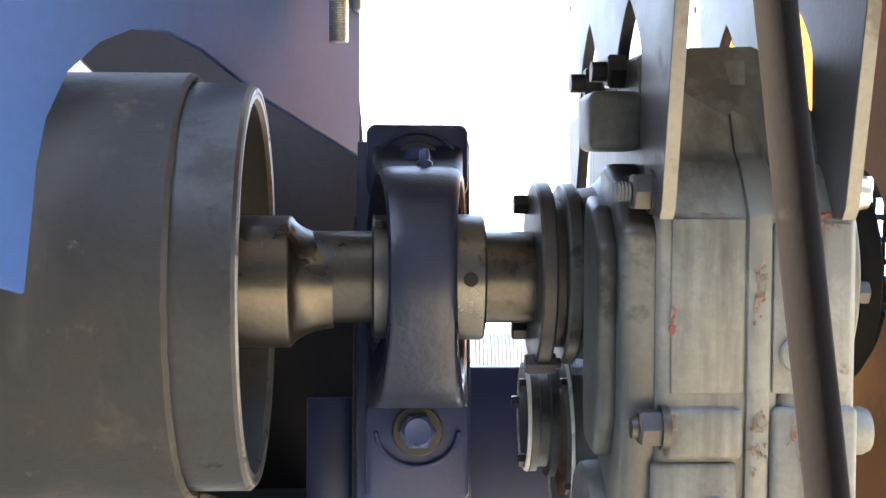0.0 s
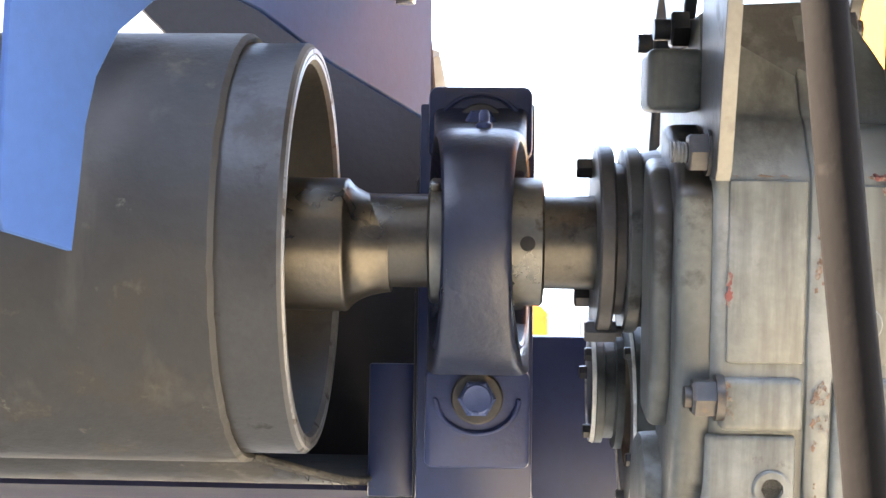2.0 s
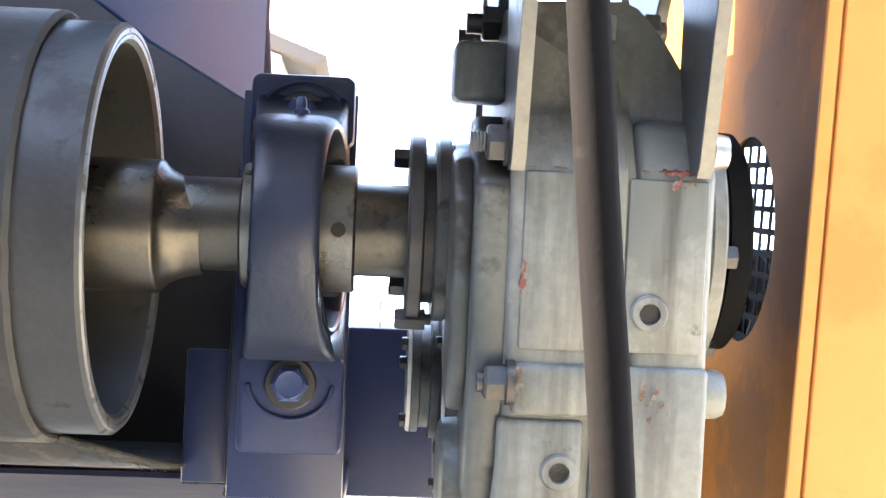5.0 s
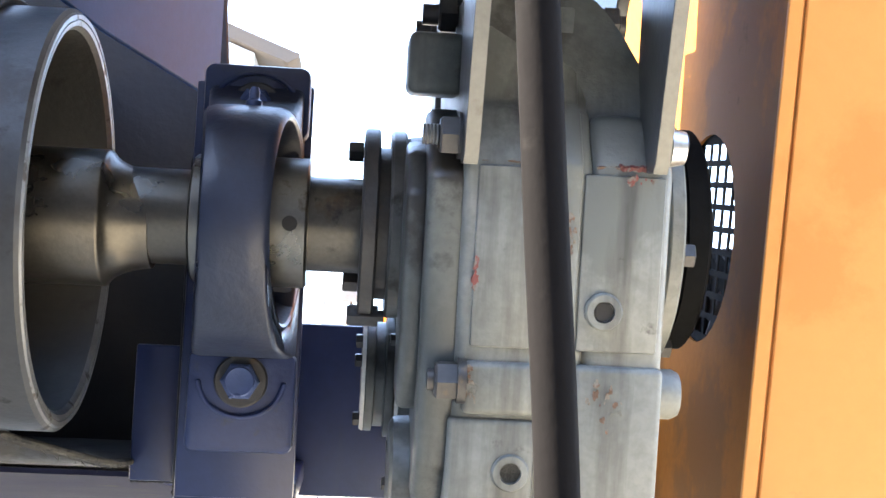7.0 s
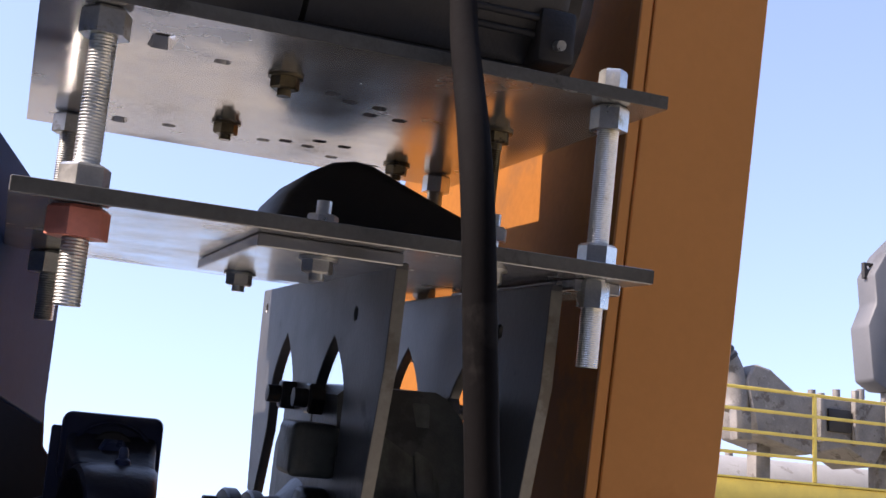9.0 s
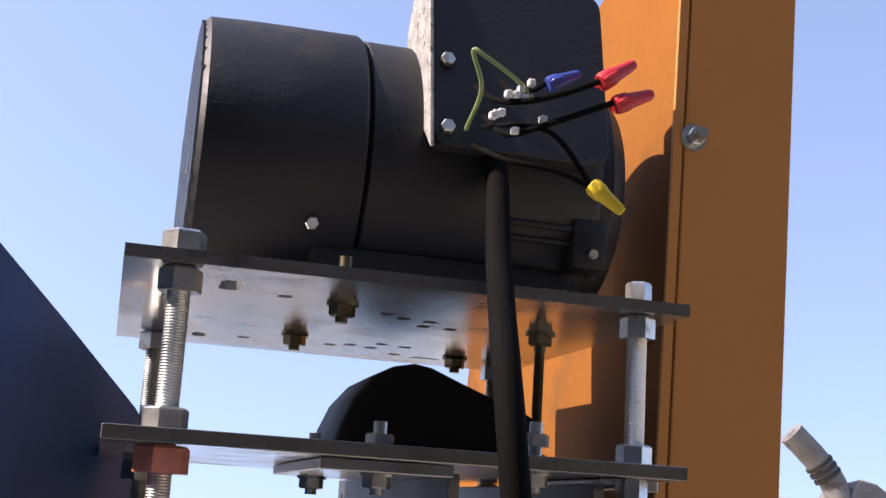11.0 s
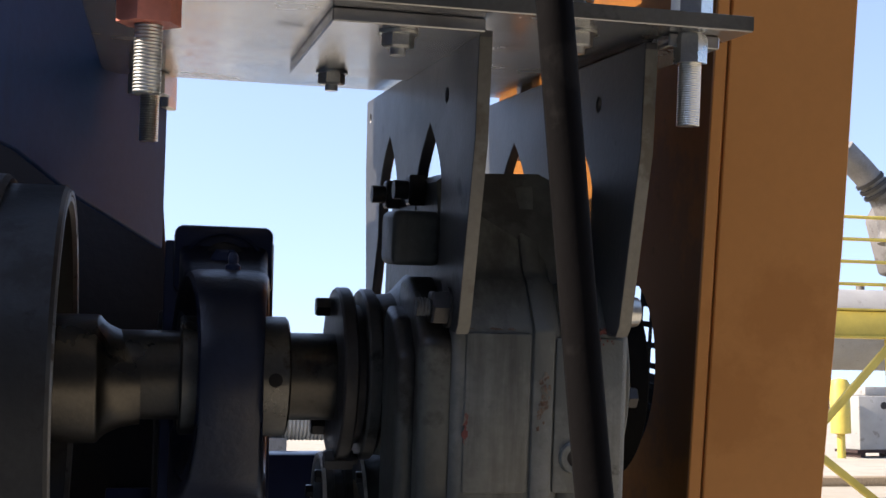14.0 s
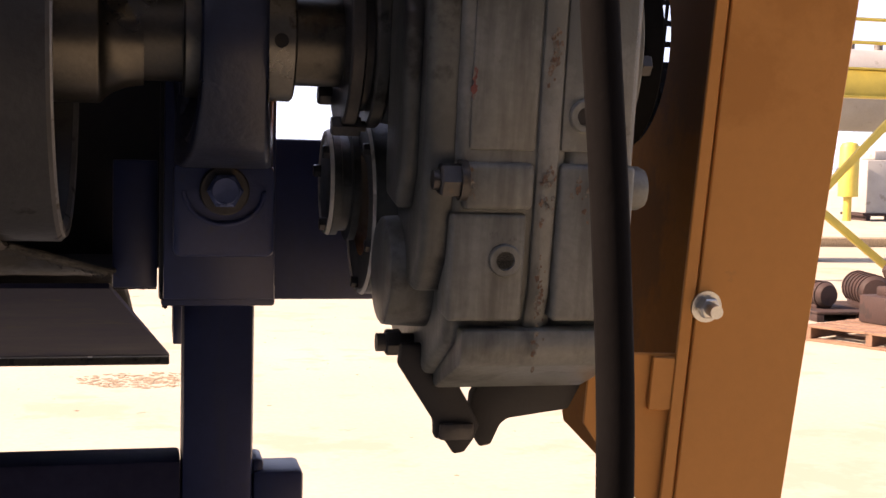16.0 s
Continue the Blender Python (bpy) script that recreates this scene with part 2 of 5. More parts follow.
# Dark colour of the two unseen walls that hold back light.
M_WALL = material("dark_blocker_wall", (0.05, 0.053, 0.062), 0.9, 0, [], 0.6, 0.2, 0.2, 10)
M_CLAD = material("pale_blue_grey_cladding", (0.30, 0.335, 0.38), 0.6, 0, [], 0.8, 0.08, 0.1, 12)
M_BROWN = material("brown_fascia", (0.055, 0.043, 0.034), 0.7, 0, [], 1, 0.15, 0.1, 20)
M_PIPE = material("galvanised_pipe", (0.55, 0.55, 0.54), 0.5, 0.2, [((0.4, 0.38, 0.35), 2, 0.6, 0.7)], 2, 0.12, 0.1, 20)
M_HOPPER = material("pale_galvanised_hopper", (0.085, 0.09, 0.10), 0.6, 0.1, [((0.065, 0.068, 0.075), 1.5, 0.6, 0.7)], 1.0, 0.12, 0.1, 30)
M_TANK = material("weathered_tank_paint", (0.30, 0.30, 0.29), 0.6, 0, [((0.2, 0.19, 0.175), 3, 0.6, 0.7)], 2, 0.12, 0.1, 40)
M_DIRT = material("dry_dirt", (0.24, 0.185, 0.125), 0.95, 0, [], 30, 0.3, 0.4)


# ---------------------------------------------------------------- mesh helpers
def box(bm, x0, x1, y0, y1, z0, z1, bevel=0.0, seg=2):
    r = bmesh.ops.create_cube(bm, size=1.0)
    for v in r["verts"]:
        v.co = Vector((x0 + (v.co.x + .5) * (x1 - x0), y0 + (v.co.y + .5) * (y1 - y0), z0 + (v.co.z + .5) * (z1 - z0)))
    if bevel:
        es = {e for v in r["verts"] for e in v.link_edges}
        bmesh.ops.bevel(bm, geom=list(es), offset=bevel, segments=seg, affect="EDGES", profile=0.5)
    return bm


def lathe(bm, prof, axis="x", at=(0, 0, 0), seg=40, close=True):
    """Turns (along, radius) pairs about an axis through at; close joins the ends with discs."""
    rings = []
    for a, r in prof:
        ring = []
        for i in range(seg):
            t = 2 * math.pi * i / seg
            c, s = r * math.cos(t), r * math.sin(t)
            p = {"x": (a, c, s), "y": (c, a, s), "z": (c, s, a)}[axis]
            ring.append(bm.verts.new(Vector(p) + Vector(at)))
        rings.append(ring)
    for p, q in zip(rings, rings[1:]):
        for i in range(seg):
            bm.faces.new((p[i], p[(i + 1) % seg], q[(i + 1) % seg], q[i]))
    if close:
        bm.faces.new(rings[0])
        bm.faces.new(rings[-1])
    bmesh.ops.recalc_face_normals(bm, faces=bm.faces)
    return bm


def rod(bm, a, b, r, r2=None, seg=16):
    a, b = Vector(a), Vector(b)
    q = (b - a).to_track_quat("Z", "Y").to_matrix()
    r2 = r if r2 is None else r2
    p = [bm.verts.new(a + q @ Vector((r * math.cos(2 * math.pi * i / seg), r * math.sin(2 * math.pi * i / seg), 0))) for i in range(seg)]
    o = [bm.verts.new(b + q @ Vector((r2 * math.cos(2 * math.pi * i / seg), r2 * math.sin(2 * math.pi * i / seg), 0))) for i in range(seg)]
    for i in range(seg):
        bm.faces.new((p[i], p[(i + 1) % seg], o[(i + 1) % seg], o[i]))
    bm.faces.new(p[::-1])
    bm.faces.new(o)
    return bm


def tube(bm, pts, r, seg=12):
    """A smooth hose through points (Catmull-Rom), closed at both ends."""
    P = [Vector(p) for p in pts]
    P = [P[0] * 2 - P[1]] + P + [P[-1] * 2 - P[-2]]
    line = []
    for i in range(1, len(P) - 2):
        for k in range(8):
            t = k / 8
            a, b, c, d = P[i - 1], P[i], P[i + 1], P[i + 2]
            line.append(0.5 * (2 * b + (c - a) * t + (2 * a - 5 * b + 4 * c - d) * t * t + (3 * b - a - 3 * c + d) * t ** 3))
    line.append(P[-2])
    rings, up = [], Vector((0.3, 1, 0.2)).normalized()
    for i, p in enumerate(line):
        d = (line[min(i + 1, len(line) - 1)] - line[max(i - 1, 0)]).normalized()
        s = d.cross(up).normalized()
        u = s.cross(d)
        rings.append([bm.verts.new(p + r * (s * math.cos(2 * math.pi * k / seg) + u * math.sin(2 * math.pi * k / seg))) for k in range(seg)])
    for p, q in zip(rings, rings[1:]):
        for i in range(seg):
            bm.faces.new((p[i], p[(i + 1) % seg], q[(i + 1) % seg], q[i]))
    bm.faces.new(rings[0][::-1])
    bm.faces.new(rings[-1])
    bmesh.ops.recalc_face_normals(bm, faces=bm.faces)
    return bm


def prism(bm, outline, thick, frame_m=None, bevel=0.0, seg=2, holes=()):
    """A plate: 2D outline (and holes) in the u, v plane, extruded along w by thick; frame_m places u, v, w in space."""
    m = frame_m or Matrix.Identity(4)
    if holes:
        edges = []
        for loop in (outline, *holes):
            vs = [bm.verts.new((u, v, 0)) for u, v in loop]
            edges += [bm.edges.new((vs[i], vs[(i + 1) % len(vs)])) for i in range(len(vs))]
        old = set(bm.faces)
        bmesh.ops.triangle_fill(bm, use_beauty=True, use_dissolve=False, edges=edges, normal=(0, 0, 1))
        fs = [f for f in bm.faces if f not in old]
    else:
        fs = [bm.faces.new([bm.verts.new((u, v, 0)) for u, v in outline])]
    r = bmesh.ops.extrude_face_region(bm, geom=fs)
    top = [v for v in r["geom"] if isinstance(v, bmesh.types.BMVert)]
    bmesh.ops.translate(bm, verts=top, vec=(0, 0, thick))
    vs = list({v for f in fs for v in f.verts} | set(top))
    fall = list({f for v in vs for f in v.link_faces})
    bmesh.ops.recalc_face_normals(bm, faces=fall)
    if bevel:
        es = {e for v in vs for e in v.link_edges if len(e.link_faces) == 2 and e.calc_face_angle(0) > 0.5}
        g = bmesh.ops.bevel(bm, geom=list(es), offset=bevel, segments=seg, affect="EDGES", profile=0.5)
        vs = list({v for f in g["faces"] for v in f.verts} | {v for v in vs if v.is_valid})
    bmesh.ops.transform(bm, matrix=m, verts=vs)
    return bm


def hexa(bm, c, axis, r, h, turn=0.0, chamfer=0.12):
    """A six-sided nut or bolt head with chamfered corners, its base at c, growing along axis."""
    a = Vector(axis).normalized()
    q = a.to_track_quat("Z", "Y").to_matrix()
    c = Vector(c)
    rings = []
    for hh, rr in ((0, r), (h * (1 - chamfer), r), (h, r * 0.86)):
        rings.append([bm.verts.new(c + q @ Vector((rr * math.cos(turn + i * math.pi / 3), rr * math.sin(turn + i * math.pi / 3), hh))) for i in range(6)])
    for p, o in zip(rings, rings[1:]):
        for i in range(6):
            bm.faces.new((p[i], p[(i + 1) % 6], o[(i + 1) % 6], o[i]))
    bm.faces.new(rings[0][::-1])
    bm.faces.new(rings[-1])
    return bm


def round_rect(x0, x1, y0, y1, r, n=5):
    out = []
    for cx, cy, s in ((x1 - r, y1 - r, 0), (x0 + r, y1 - r, 90), (x0 + r, y0 + r, 180), (x1 - r, y0 + r, 270)):
        for i in range(n + 1):
            a = radians(s + 90 * i / n)
            out.append((cx + r * math.cos(a), cy + r * math.sin(a)))
    return out


def circle2(cx, cy, r, n=20, start=0.0, end=360.0):
    return [(cx + r * math.cos(radians(start + (end - start) * i / n)), cy + r * math.sin(radians(start + (end - start) * i / n))) for i in range(n)]


def part(name, bm, mat, parent=None, label="", smooth=35):
    me = bpy.data.meshes.new(name)
    bmesh.ops.remove_doubles(bm, verts=bm.verts, dist=1e-6)
    ang = radians(smooth)
    for f in bm.faces:
        f.smooth = True
    for e in bm.edges:
        e.smooth = len(e.link_faces) == 2 and e.calc_face_angle(0) < ang
    bm.to_mesh(me)
    bm.free()
    me.materials.append(mat)
    ob = new(name, me)
    if parent is not None:
        ob.parent = parent
    if label:
        ob["label"] = label
    return ob


def thing(name, label, category, m=None, group="", kind=""):
    e = new(name)
    e.empty_display_size = 0.05
    if m is not None:
        e.matrix_world = m
    return tagged(e, label, category, group, kind)


def B():
    return bmesh.new()


ZS = 1.535                                   # height of the shaft
TILT = pose(0, 0, 1.538, 7, 0, 0)              # the drive leans a little round the shaft
YZX = Matrix(((0, 0, 1, 0), (1, 0, 0, 0), (0, 1, 0, 0), (0, 0, 0, 1)))   # outline in y, z; thickness along x
XZY = Matrix(((1, 0, 0, 0), (0, 0, 1, 0), (0, 1, 0, 0), (0, 0, 0, 1)))   # outline in x, z; thickness along y
XYZ = Matrix.Identity(4)


def at(m, x=0, y=0, z=0):
    return Matrix.Translation((x, y, z)) @ m


# ---------------------------------------------------------------- ground
bm = B()
box(bm, -400, 400, -400, 400, -0.3, 0.0)
tagged(part("ground", bm, M_CONCRETE), "pale dusty concrete yard in sunlight", "ground", kind="structure")


def incline(bm):
    """Bends the conveyor downhill behind the head pulley."""
    for v in bm.verts:
        v.co.z -= 0.193 * max(v.co.y - 0.34, 0)


# ---------------------------------------------------------------- drum, belt and shaft
drum = thing("head_pulley", "grey steel head pulley with open end", "pulley", pose(0, 0, 1.527))
R = 0.174
bm = B()
lathe(bm, [(-0.95, R), (-0.143, R), (-0.140, R - 0.003)], seg=96, close=False)
part("shell", bm, M_DRUM, drum)
bm = B()
lathe(bm, [(-0.1425, R - 0.0165), (-0.147, R - 0.0185), (-0.30, R - 0.0185)], seg=96, close=False)
part("inner_wall", bm, M_INNER, drum, "dull dark mottled inside of the pulley shell")
bm = B()
lathe(bm, [(-0.141, R - 0.0022), (-0.1382, R - 0.0045), (-0.1382, R - 0.0082), (-0.1395, R - 0.0086), (-0.1395, R - 0.0093), (-0.1384, R - 0.0097), (-0.1390, R - 0.0135), (-0.1430, R - 0.0170)], seg=96, close=False)
part("rim", bm, M_LIP, drum, "bright worn rim edge")
bm = B()
lathe(bm, [(-0.31, 0.03), (-0.31, R - 0.012), (-0.295, R - 0.012), (-0.292, 0.062), (-0.292, 0.03)], seg=64, close=False)
part("end_disc", bm, M_INNER, drum)
for k in range(4):
    a = radians(90 * k + 62)
    bm = B()
    hexa(bm, (-0.294, 0.125 * math.cos(a), 0.125 * math.sin(a)), (1, 0, 0), 0.009, 0.008)
    part("balance_bolt", bm, M_DARKSTEEL, drum)
bm = B()
lathe(bm, [(-0.30, 0.057), (-0.1125, 0.057), (-0.1105, 0.0563), (-0.1092, 0.0546), (-0.107, 0.0520), (-0.103, 0.0487), (-0.097, 0.0457), (-0.090, 0.0431), (-0.082, 0.0414), (-0.074, 0.0402)], at=(0, 0, 0.004), seg=48)
hub = part("hub", bm, M_SHAFT, drum, "brown-stained steel hub shoulder")

shaft = thing("drive_shaft", "oiled steel drive shaft with keyway", "shaft", pose(0, 0, ZS))
bm = B()
lathe(bm, [(-0.10, 0.040), (0.372, 0.040), (0.375, 0.037)], seg=48)
part("bar", bm, M_SHAFT, shaft)
bm = B()
box(bm, 0.058, 0.12, 0.036, 0.0408, -0.011, 0.008, 0.001, 1)
part("key", bm, M_DARKSTEEL, shaft, "dark steel key in the shaft")

belt = thing("conveyor_belt", "dusty black rubber conveyor belt round the pulley", "belt", pose(0, 0, 1.527))
bm = B()
N = 48
R0, R1 = R + 0.0006, R + 0.0080
arc = [(math.cos(math.pi / 2 + math.pi * i / N), math.sin(math.pi / 2 + math.pi * i / N)) for i in range(N + 1)]
XB0, XB1 = -0.93, -0.188
rows, slip = [], 0.0
for k in range(0, 100):
    # distance along the loop: top run, wrap, sagging return run
    if k < 8:
        y, zo, zi = 2.6 - 2.6 * k / 8, R1, R0
    elif k < 8 + N + 1:
        c, s = arc[k - 8]
        y, zo, zi = None, (c * R1, s * R1), (c * R0, s * R0)
    else:
        u = (k - 8 - N) / 43
        y = 2.6 * u ** 2.2
        sag = 0.036 * (1 - math.exp(-y / 0.05))
        slip = 0.085 * (1 - math.exp(-y / 0.035))
        zo, zi = -R1 - sag, -R0 - sag
    (yo, zo), (yi, zi) = (zo, zi) if y is None else ((y, zo), (y, zi))
    j = 0.0011 * noise.noise(Vector((k * 0.9, 0, 0)))
    rows.append([bm.verts.new(p) for p in ((XB0, yi, zi), (XB0, yo, zo), (-0.5, yo, zo), (XB1 - 0.004 + j + slip, yo, zo), (XB1 + j + slip, (yo + yi) / 2, (zo + zi) / 2), (XB1 - 0.002 + j + slip, yi, zi))])
for p, q in zip(rows, rows[1:]):
    for i in range(6):
        bm.faces.new((p[i], p[(i + 1) % 6], q[(i + 1) % 6], q[i]))
bmesh.ops.recalc_face_normals(bm, faces=bm.faces)
incline(bm)
part("belt_loop", bm, M_BELT, belt)
random.seed(11)
edge = []
for i in range(14):
    y = 0.30 * (i / 13) ** 1.6
    edge.append((XB1 + 0.085 * (1 - math.exp(-y / 0.035)) + 0.0008 * random.random(), y, -R1 + 0.004 - 0.036 * (1 - math.exp(-y / 0.05))))
bm = B()
tube(bm, edge, 0.0032, 8)
part("frayed_edge", bm, M_FRAY, belt, "frayed dusty edge of the sagging return run")
bm = B()
for i in range(60):
    p = Vector(edge[random.randrange(0, 12)]) + Vector((random.uniform(-0.01, 0.004), random.uniform(-0.008, 0.008), -0.002))
    rod(bm, p, p + Vector((random.uniform(0.0, 0.009), random.uniform(-0.006, 0.004), -random.uniform(0.001, 0.008))), 0.0005, 0.0002, 4)
part("fray_bristles", bm, M_FRAY, belt)


# ---------------------------------------------------------------- pillow block bearing
def flare(bm):
    """Widens the casting evenly from its nose to its base."""
    for v in bm.verts:
        v.co.x *= 1 + 0.72 * min(max((v.co.y + 0.09) / 0.17, 0), 1)


def pillow_block():
    t = thing("pillow_block_bearing", "blue-black cast pillow block bearing bolted upright", "bearing", pose(0, 0, ZS))
    yb = 0.085
    bm = B()
    lathe(bm, [(-0.016, 0.056), (-0.0215, 0.078), (-0.0265, 0.085), (-0.0275, 0.0895), (-0.0255, 0.0935), (-0.020, 0.0958), (-0.010, 0.0965), (0.010, 0.0965), (0.020, 0.0958), (0.0245, 0.0938), (0.0270, 0.0908), (0.0275, 0.0882),
               (0.0264, 0.0858), (0.021, 0.0840), (0.009, 0.0805), (-0.002, 0.076), (-0.004, 0.056)], seg=72, close=False)
    flare(bm)
    part("housing", bm, M_BEARING, t)
    bm = B()
    lathe(bm, [(0.002, 0.0545), (0.003, 0.0600), (0.0035, 0.0655), (0.001, 0.0760)], seg=56, close=False)
    part("seal", bm, M_SOOT, t, "black dust seal inside the housing")
    bm = B()
    prism(bm, [(0.012, 0.0955), (0.030, 0.102), (0.050, 0.112), (yb - 0.018, 0.128), (yb, 0.128), (yb, 0.06), (0.060, 0.05), (0.050, 0.068), (0.030, 0.083)], 0.051, at(YZX, -0.0255), 0.005, 3)
    flare(bm)
    part("neck", bm, M_BEARING, t)
    bm = B()
    prism(bm, [(-0.0912, -0.026), (-0.0845, -0.046), (-0.0692, -0.070), (-0.0480, -0.090), (-0.0200, -0.106), (0.020, -0.1135), (0.050, -0.1160), (yb, -0.1160), (yb, -0.05), (0.060, -0.045), (0.040, -0.086), (0.0, -0.0945), (-0.050, -0.0780), (-0.084, -0.040)], 0.054, at(YZX, -0.027), 0.004, 3)
    flare(bm)
    part("saddle", bm, M_BEARING, t)
    bm = B()
    prism(bm, [(0.052, 0.075), (yb, 0.075), (yb, -0.075), (0.052, -0.075), (0.060, 0.0)], 0.051, at(YZX, -0.0255), 0.003, 2)
    flare(bm)
    part("back_web", bm, M_BEARING, t)
    bm = B()
    prism(bm, round_rect(-0.0475, 0.0475, 0.080, 0.146, 0.009), 0.022, at(XZY, 0, yb - 0.020), 0.004, 2)
    part("upper_foot", bm, M_BEARING_FOOT, t)
    bm = B()
    prism(bm, round_rect(-0.0475, 0.0475, -0.200, -0.112, 0.007), 0.022, at(XZY, 0, yb - 0.020), 0.004, 2)
    part("lower_foot", bm, M_BEARING_FOOT, t)
    for z in (0.106, -0.137):
        s = 1 if z > 0 else -1
        bm = B()
        arc = [(0.040 * math.cos(radians(180 * i / 20)), z + s * 0.034 * math.sin(radians(180 * i / 20))) for i in range(21)]
        inner = [(u * 0.88, z + (v - z) * 0.88) for u, v in reversed(arc)]
        prism(bm, arc + inner, 0.006, at(XZY, 0, yb - 0.0245), 0.0015, 1)
        part("slot_ridge", bm, M_BEARING_FOOT, t)
        bm = B()
        lathe(bm, [(yb - 0.026, 0.012), (yb - 0.026, 0.022), (yb - 0.0245, 0.0235), (yb - 0.019, 0.0235)], "y", (0, 0, z), 36)
        part("washer", bm, M_DARKSTEEL, t)
        bm = B()
        hexa(bm, (0, yb - 0.020, z), (0, -1, 0), 0.0172, 0.018)
        lathe(bm, [(yb - 0.038, 0.0), (yb - 0.0395, 0.012), (yb - 0.0375, 0.0138)], "y", (0, 0, z), 28, False)
        part("bolt", bm, M_BEARING_GLOSS, t)
    for x0, x1, r in ((-0.041, -0.024, 0.0535), (0.004, 0.055, 0.0545)):
        bm = B()
        lathe(bm, [(x0, 0.0405), (x0, r - 0.002), (x0 + 0.002, r), (x1 - 0.002, r), (x1, r - 0.002), (x1, 0.0405)], seg=56, close=False)
        part("locking_collar", bm, M_COLLAR, t, "bright steel locking collar")
    bm = B()
    lathe(bm, [(-0.0548, 0.0), (-0.0548, 0.0062), (-0.053, 0.0062)], "y", (0.041, 0, -0.005), 20, False)
    part("set_screw", bm, M_SOOT, t)
    bm = B()
    lathe(bm, [(0.0, 0.007), (0.005, 0.007), (0.007, 0.0045), (0.014, 0.0045), (0.017, 0.003)], "z", (0.004, -0.012, 0.094), 12)
    part("grease_nipple", bm, M_BEARING_GLOSS, t)
    return t


pillow_block()

# ---------------------------------------------------------------- conveyor frame
fr = thing("conveyor_end_frame", "navy painted steel conveyor end frame on a square leg", "frame")


def frame_box(name, mat, *dims, bevel=0.004, label=""):
    bm = B()
    box(bm, *dims, bevel)
    return part(name, bm, mat, fr, label)


frame_box("mounting_plate", M_NAVY, -0.056, 0.050, 0.0855, 0.098, 1.292, 1.668, bevel=0.002)
frame_box("cross_beam", M_NAVY, -0.06, 0.42, 0.302, 0.402, 1.268, 1.452)
frame_box("shelf_plate", M_NAVY, -0.058, 0.052, 0.0995, 0.300, 1.284, 1.306, bevel=0.003)
frame_box("leg", M_NAVY, -0.035, 0.041, 0.215, 0.291, 0.0, 1.2835, bevel=0.007)
frame_box("stiffener", M_NAVY, -0.046, -0.038, 0.106, 0.2145, 1.246, 1.2835, bevel=0.001)
frame_box("foot_plate", M_NAVY, -0.09, 0.10, 0.16, 0.35, 0.001, 0.013, bevel=0.002)
frame_box("lower_rail", M_NAVY_DULL, -1.05, -0.036, 0.215, 0.285, 1.000, 1.104)
frame_box("rail_stub", M_NAVY, 0.0415, 0.097, 0.220, 0.286, 0.990, 1.089, bevel=0.006)
frame_box("weld_lump", M_NAVY, 0.0412, 0.054, 0.226, 0.280, 1.080, 1.101, bevel=0.005)
frame_box("side_strip", M_NAVY, -0.105, -0.0615, 0.140, 0.155, 1.298, 1.425, bevel=0.002)
# sloping sheet under the return run, with a worn lip at its lower end
bm = B()
prism(bm, [(-1.05, 0.338), (-0.115, 0.338), (-0.030, 2.324), (-1.05, 2.324)], 0.006, Matrix.Translation((0, 0, 1.277)), 0)
incline(bm)
sheet = part("under_sheet", bm, M_NAVY_DULL, fr)
bm = B()
box(bm, -1.05, -0.028, 2.325, 2.345, 1.252, 1.283, 0.003, 1)
incline(bm)
part("end_lip", bm, M_FRAY, sheet, "olive-brown worn lip at the sheet's lower end")
bm = B()
box(bm, -1.05, -0.029, 2.318, 2.324, 1.272, 1.2766, 0.001, 1)
incline(bm)
part("bright_edge", bm, M_BAR, sheet, "bare bright edge of the sheet")
random.seed(17)
for name, p0, p1, n in (("weld_bead", (-0.0585, 0.098, 1.300), (-0.0535, 0.105, 1.282), 30), ("weld_bead", (-0.104, 0.147, 1.2975), (-0.063, 0.147, 1.2975), 34)):
    bm = B()
    pts = [Vector(p0).lerp(Vector(p1), k / (n // 3)) + Vector((random.uniform(-0.0016, 0.0016), random.uniform(-0.001, 0.001), 0)) for k in range(n // 3 + 1)]
    tube(bm, pts, 0.0019, 7)
    for v in bm.verts:
        v.co += Vector((random.uniform(-0.0006, 0.0006), random.uniform(-0.0006, 0.0006), random.uniform(-0.0006, 0.0006)))
    part(name, bm, M_SOOT, fr, "rough dark weld bead")
# Near-black sheet closing the dark interior behind the pulley.
bm = B()
prism(bm, [(-0.50, 1.92), (-0.270, 1.695), (-0.27, 1.30), (0.0, 1.30), (-0.0, 1.60), (-0.05, 1.66), (-0.062, 1.80), (-0.062, 1.92)], 0.012, at(XZY, 0, 0.345), 0.002, 1)
part("back_panel", bm, M_SOOT, fr, "black panel behind the pulley")
frame_box("end_post", M_SOOT, -0.060, -0.0, 0.100, 0.340, 1.30, 1.60, bevel=0.003)


def sloped_box(name, mat, *dims, bevel=0.004):
    bm = B()
    box(bm, *dims, bevel)
    incline(bm)
    part(name, bm, mat, fr)


# Unseen dark box, added to fill the space between the belt runs.
sloped_box("slider_bed", M_SOOT, -0.90, -0.30, 0.5, 2.5, 1.42, 1.64, bevel=0.01)
for x in (-0.97, 0.02):
    sloped_box("side_channel", M_NAVY, x - 0.02, x + 0.02, 0.42, 2.6, 1.36, 1.44)
frame_box("leg", M_NAVY, -0.97 - 0.038, -0.97 + 0.038, 0.215, 0.291, 0.0, 1.36, bevel=0.007)
for x in (-0.97, 0.085):
    frame_box("leg", M_NAVY, x - 0.038, x + 0.038, 2.4, 2.476, 0.0, 0.955, bevel=0.007)

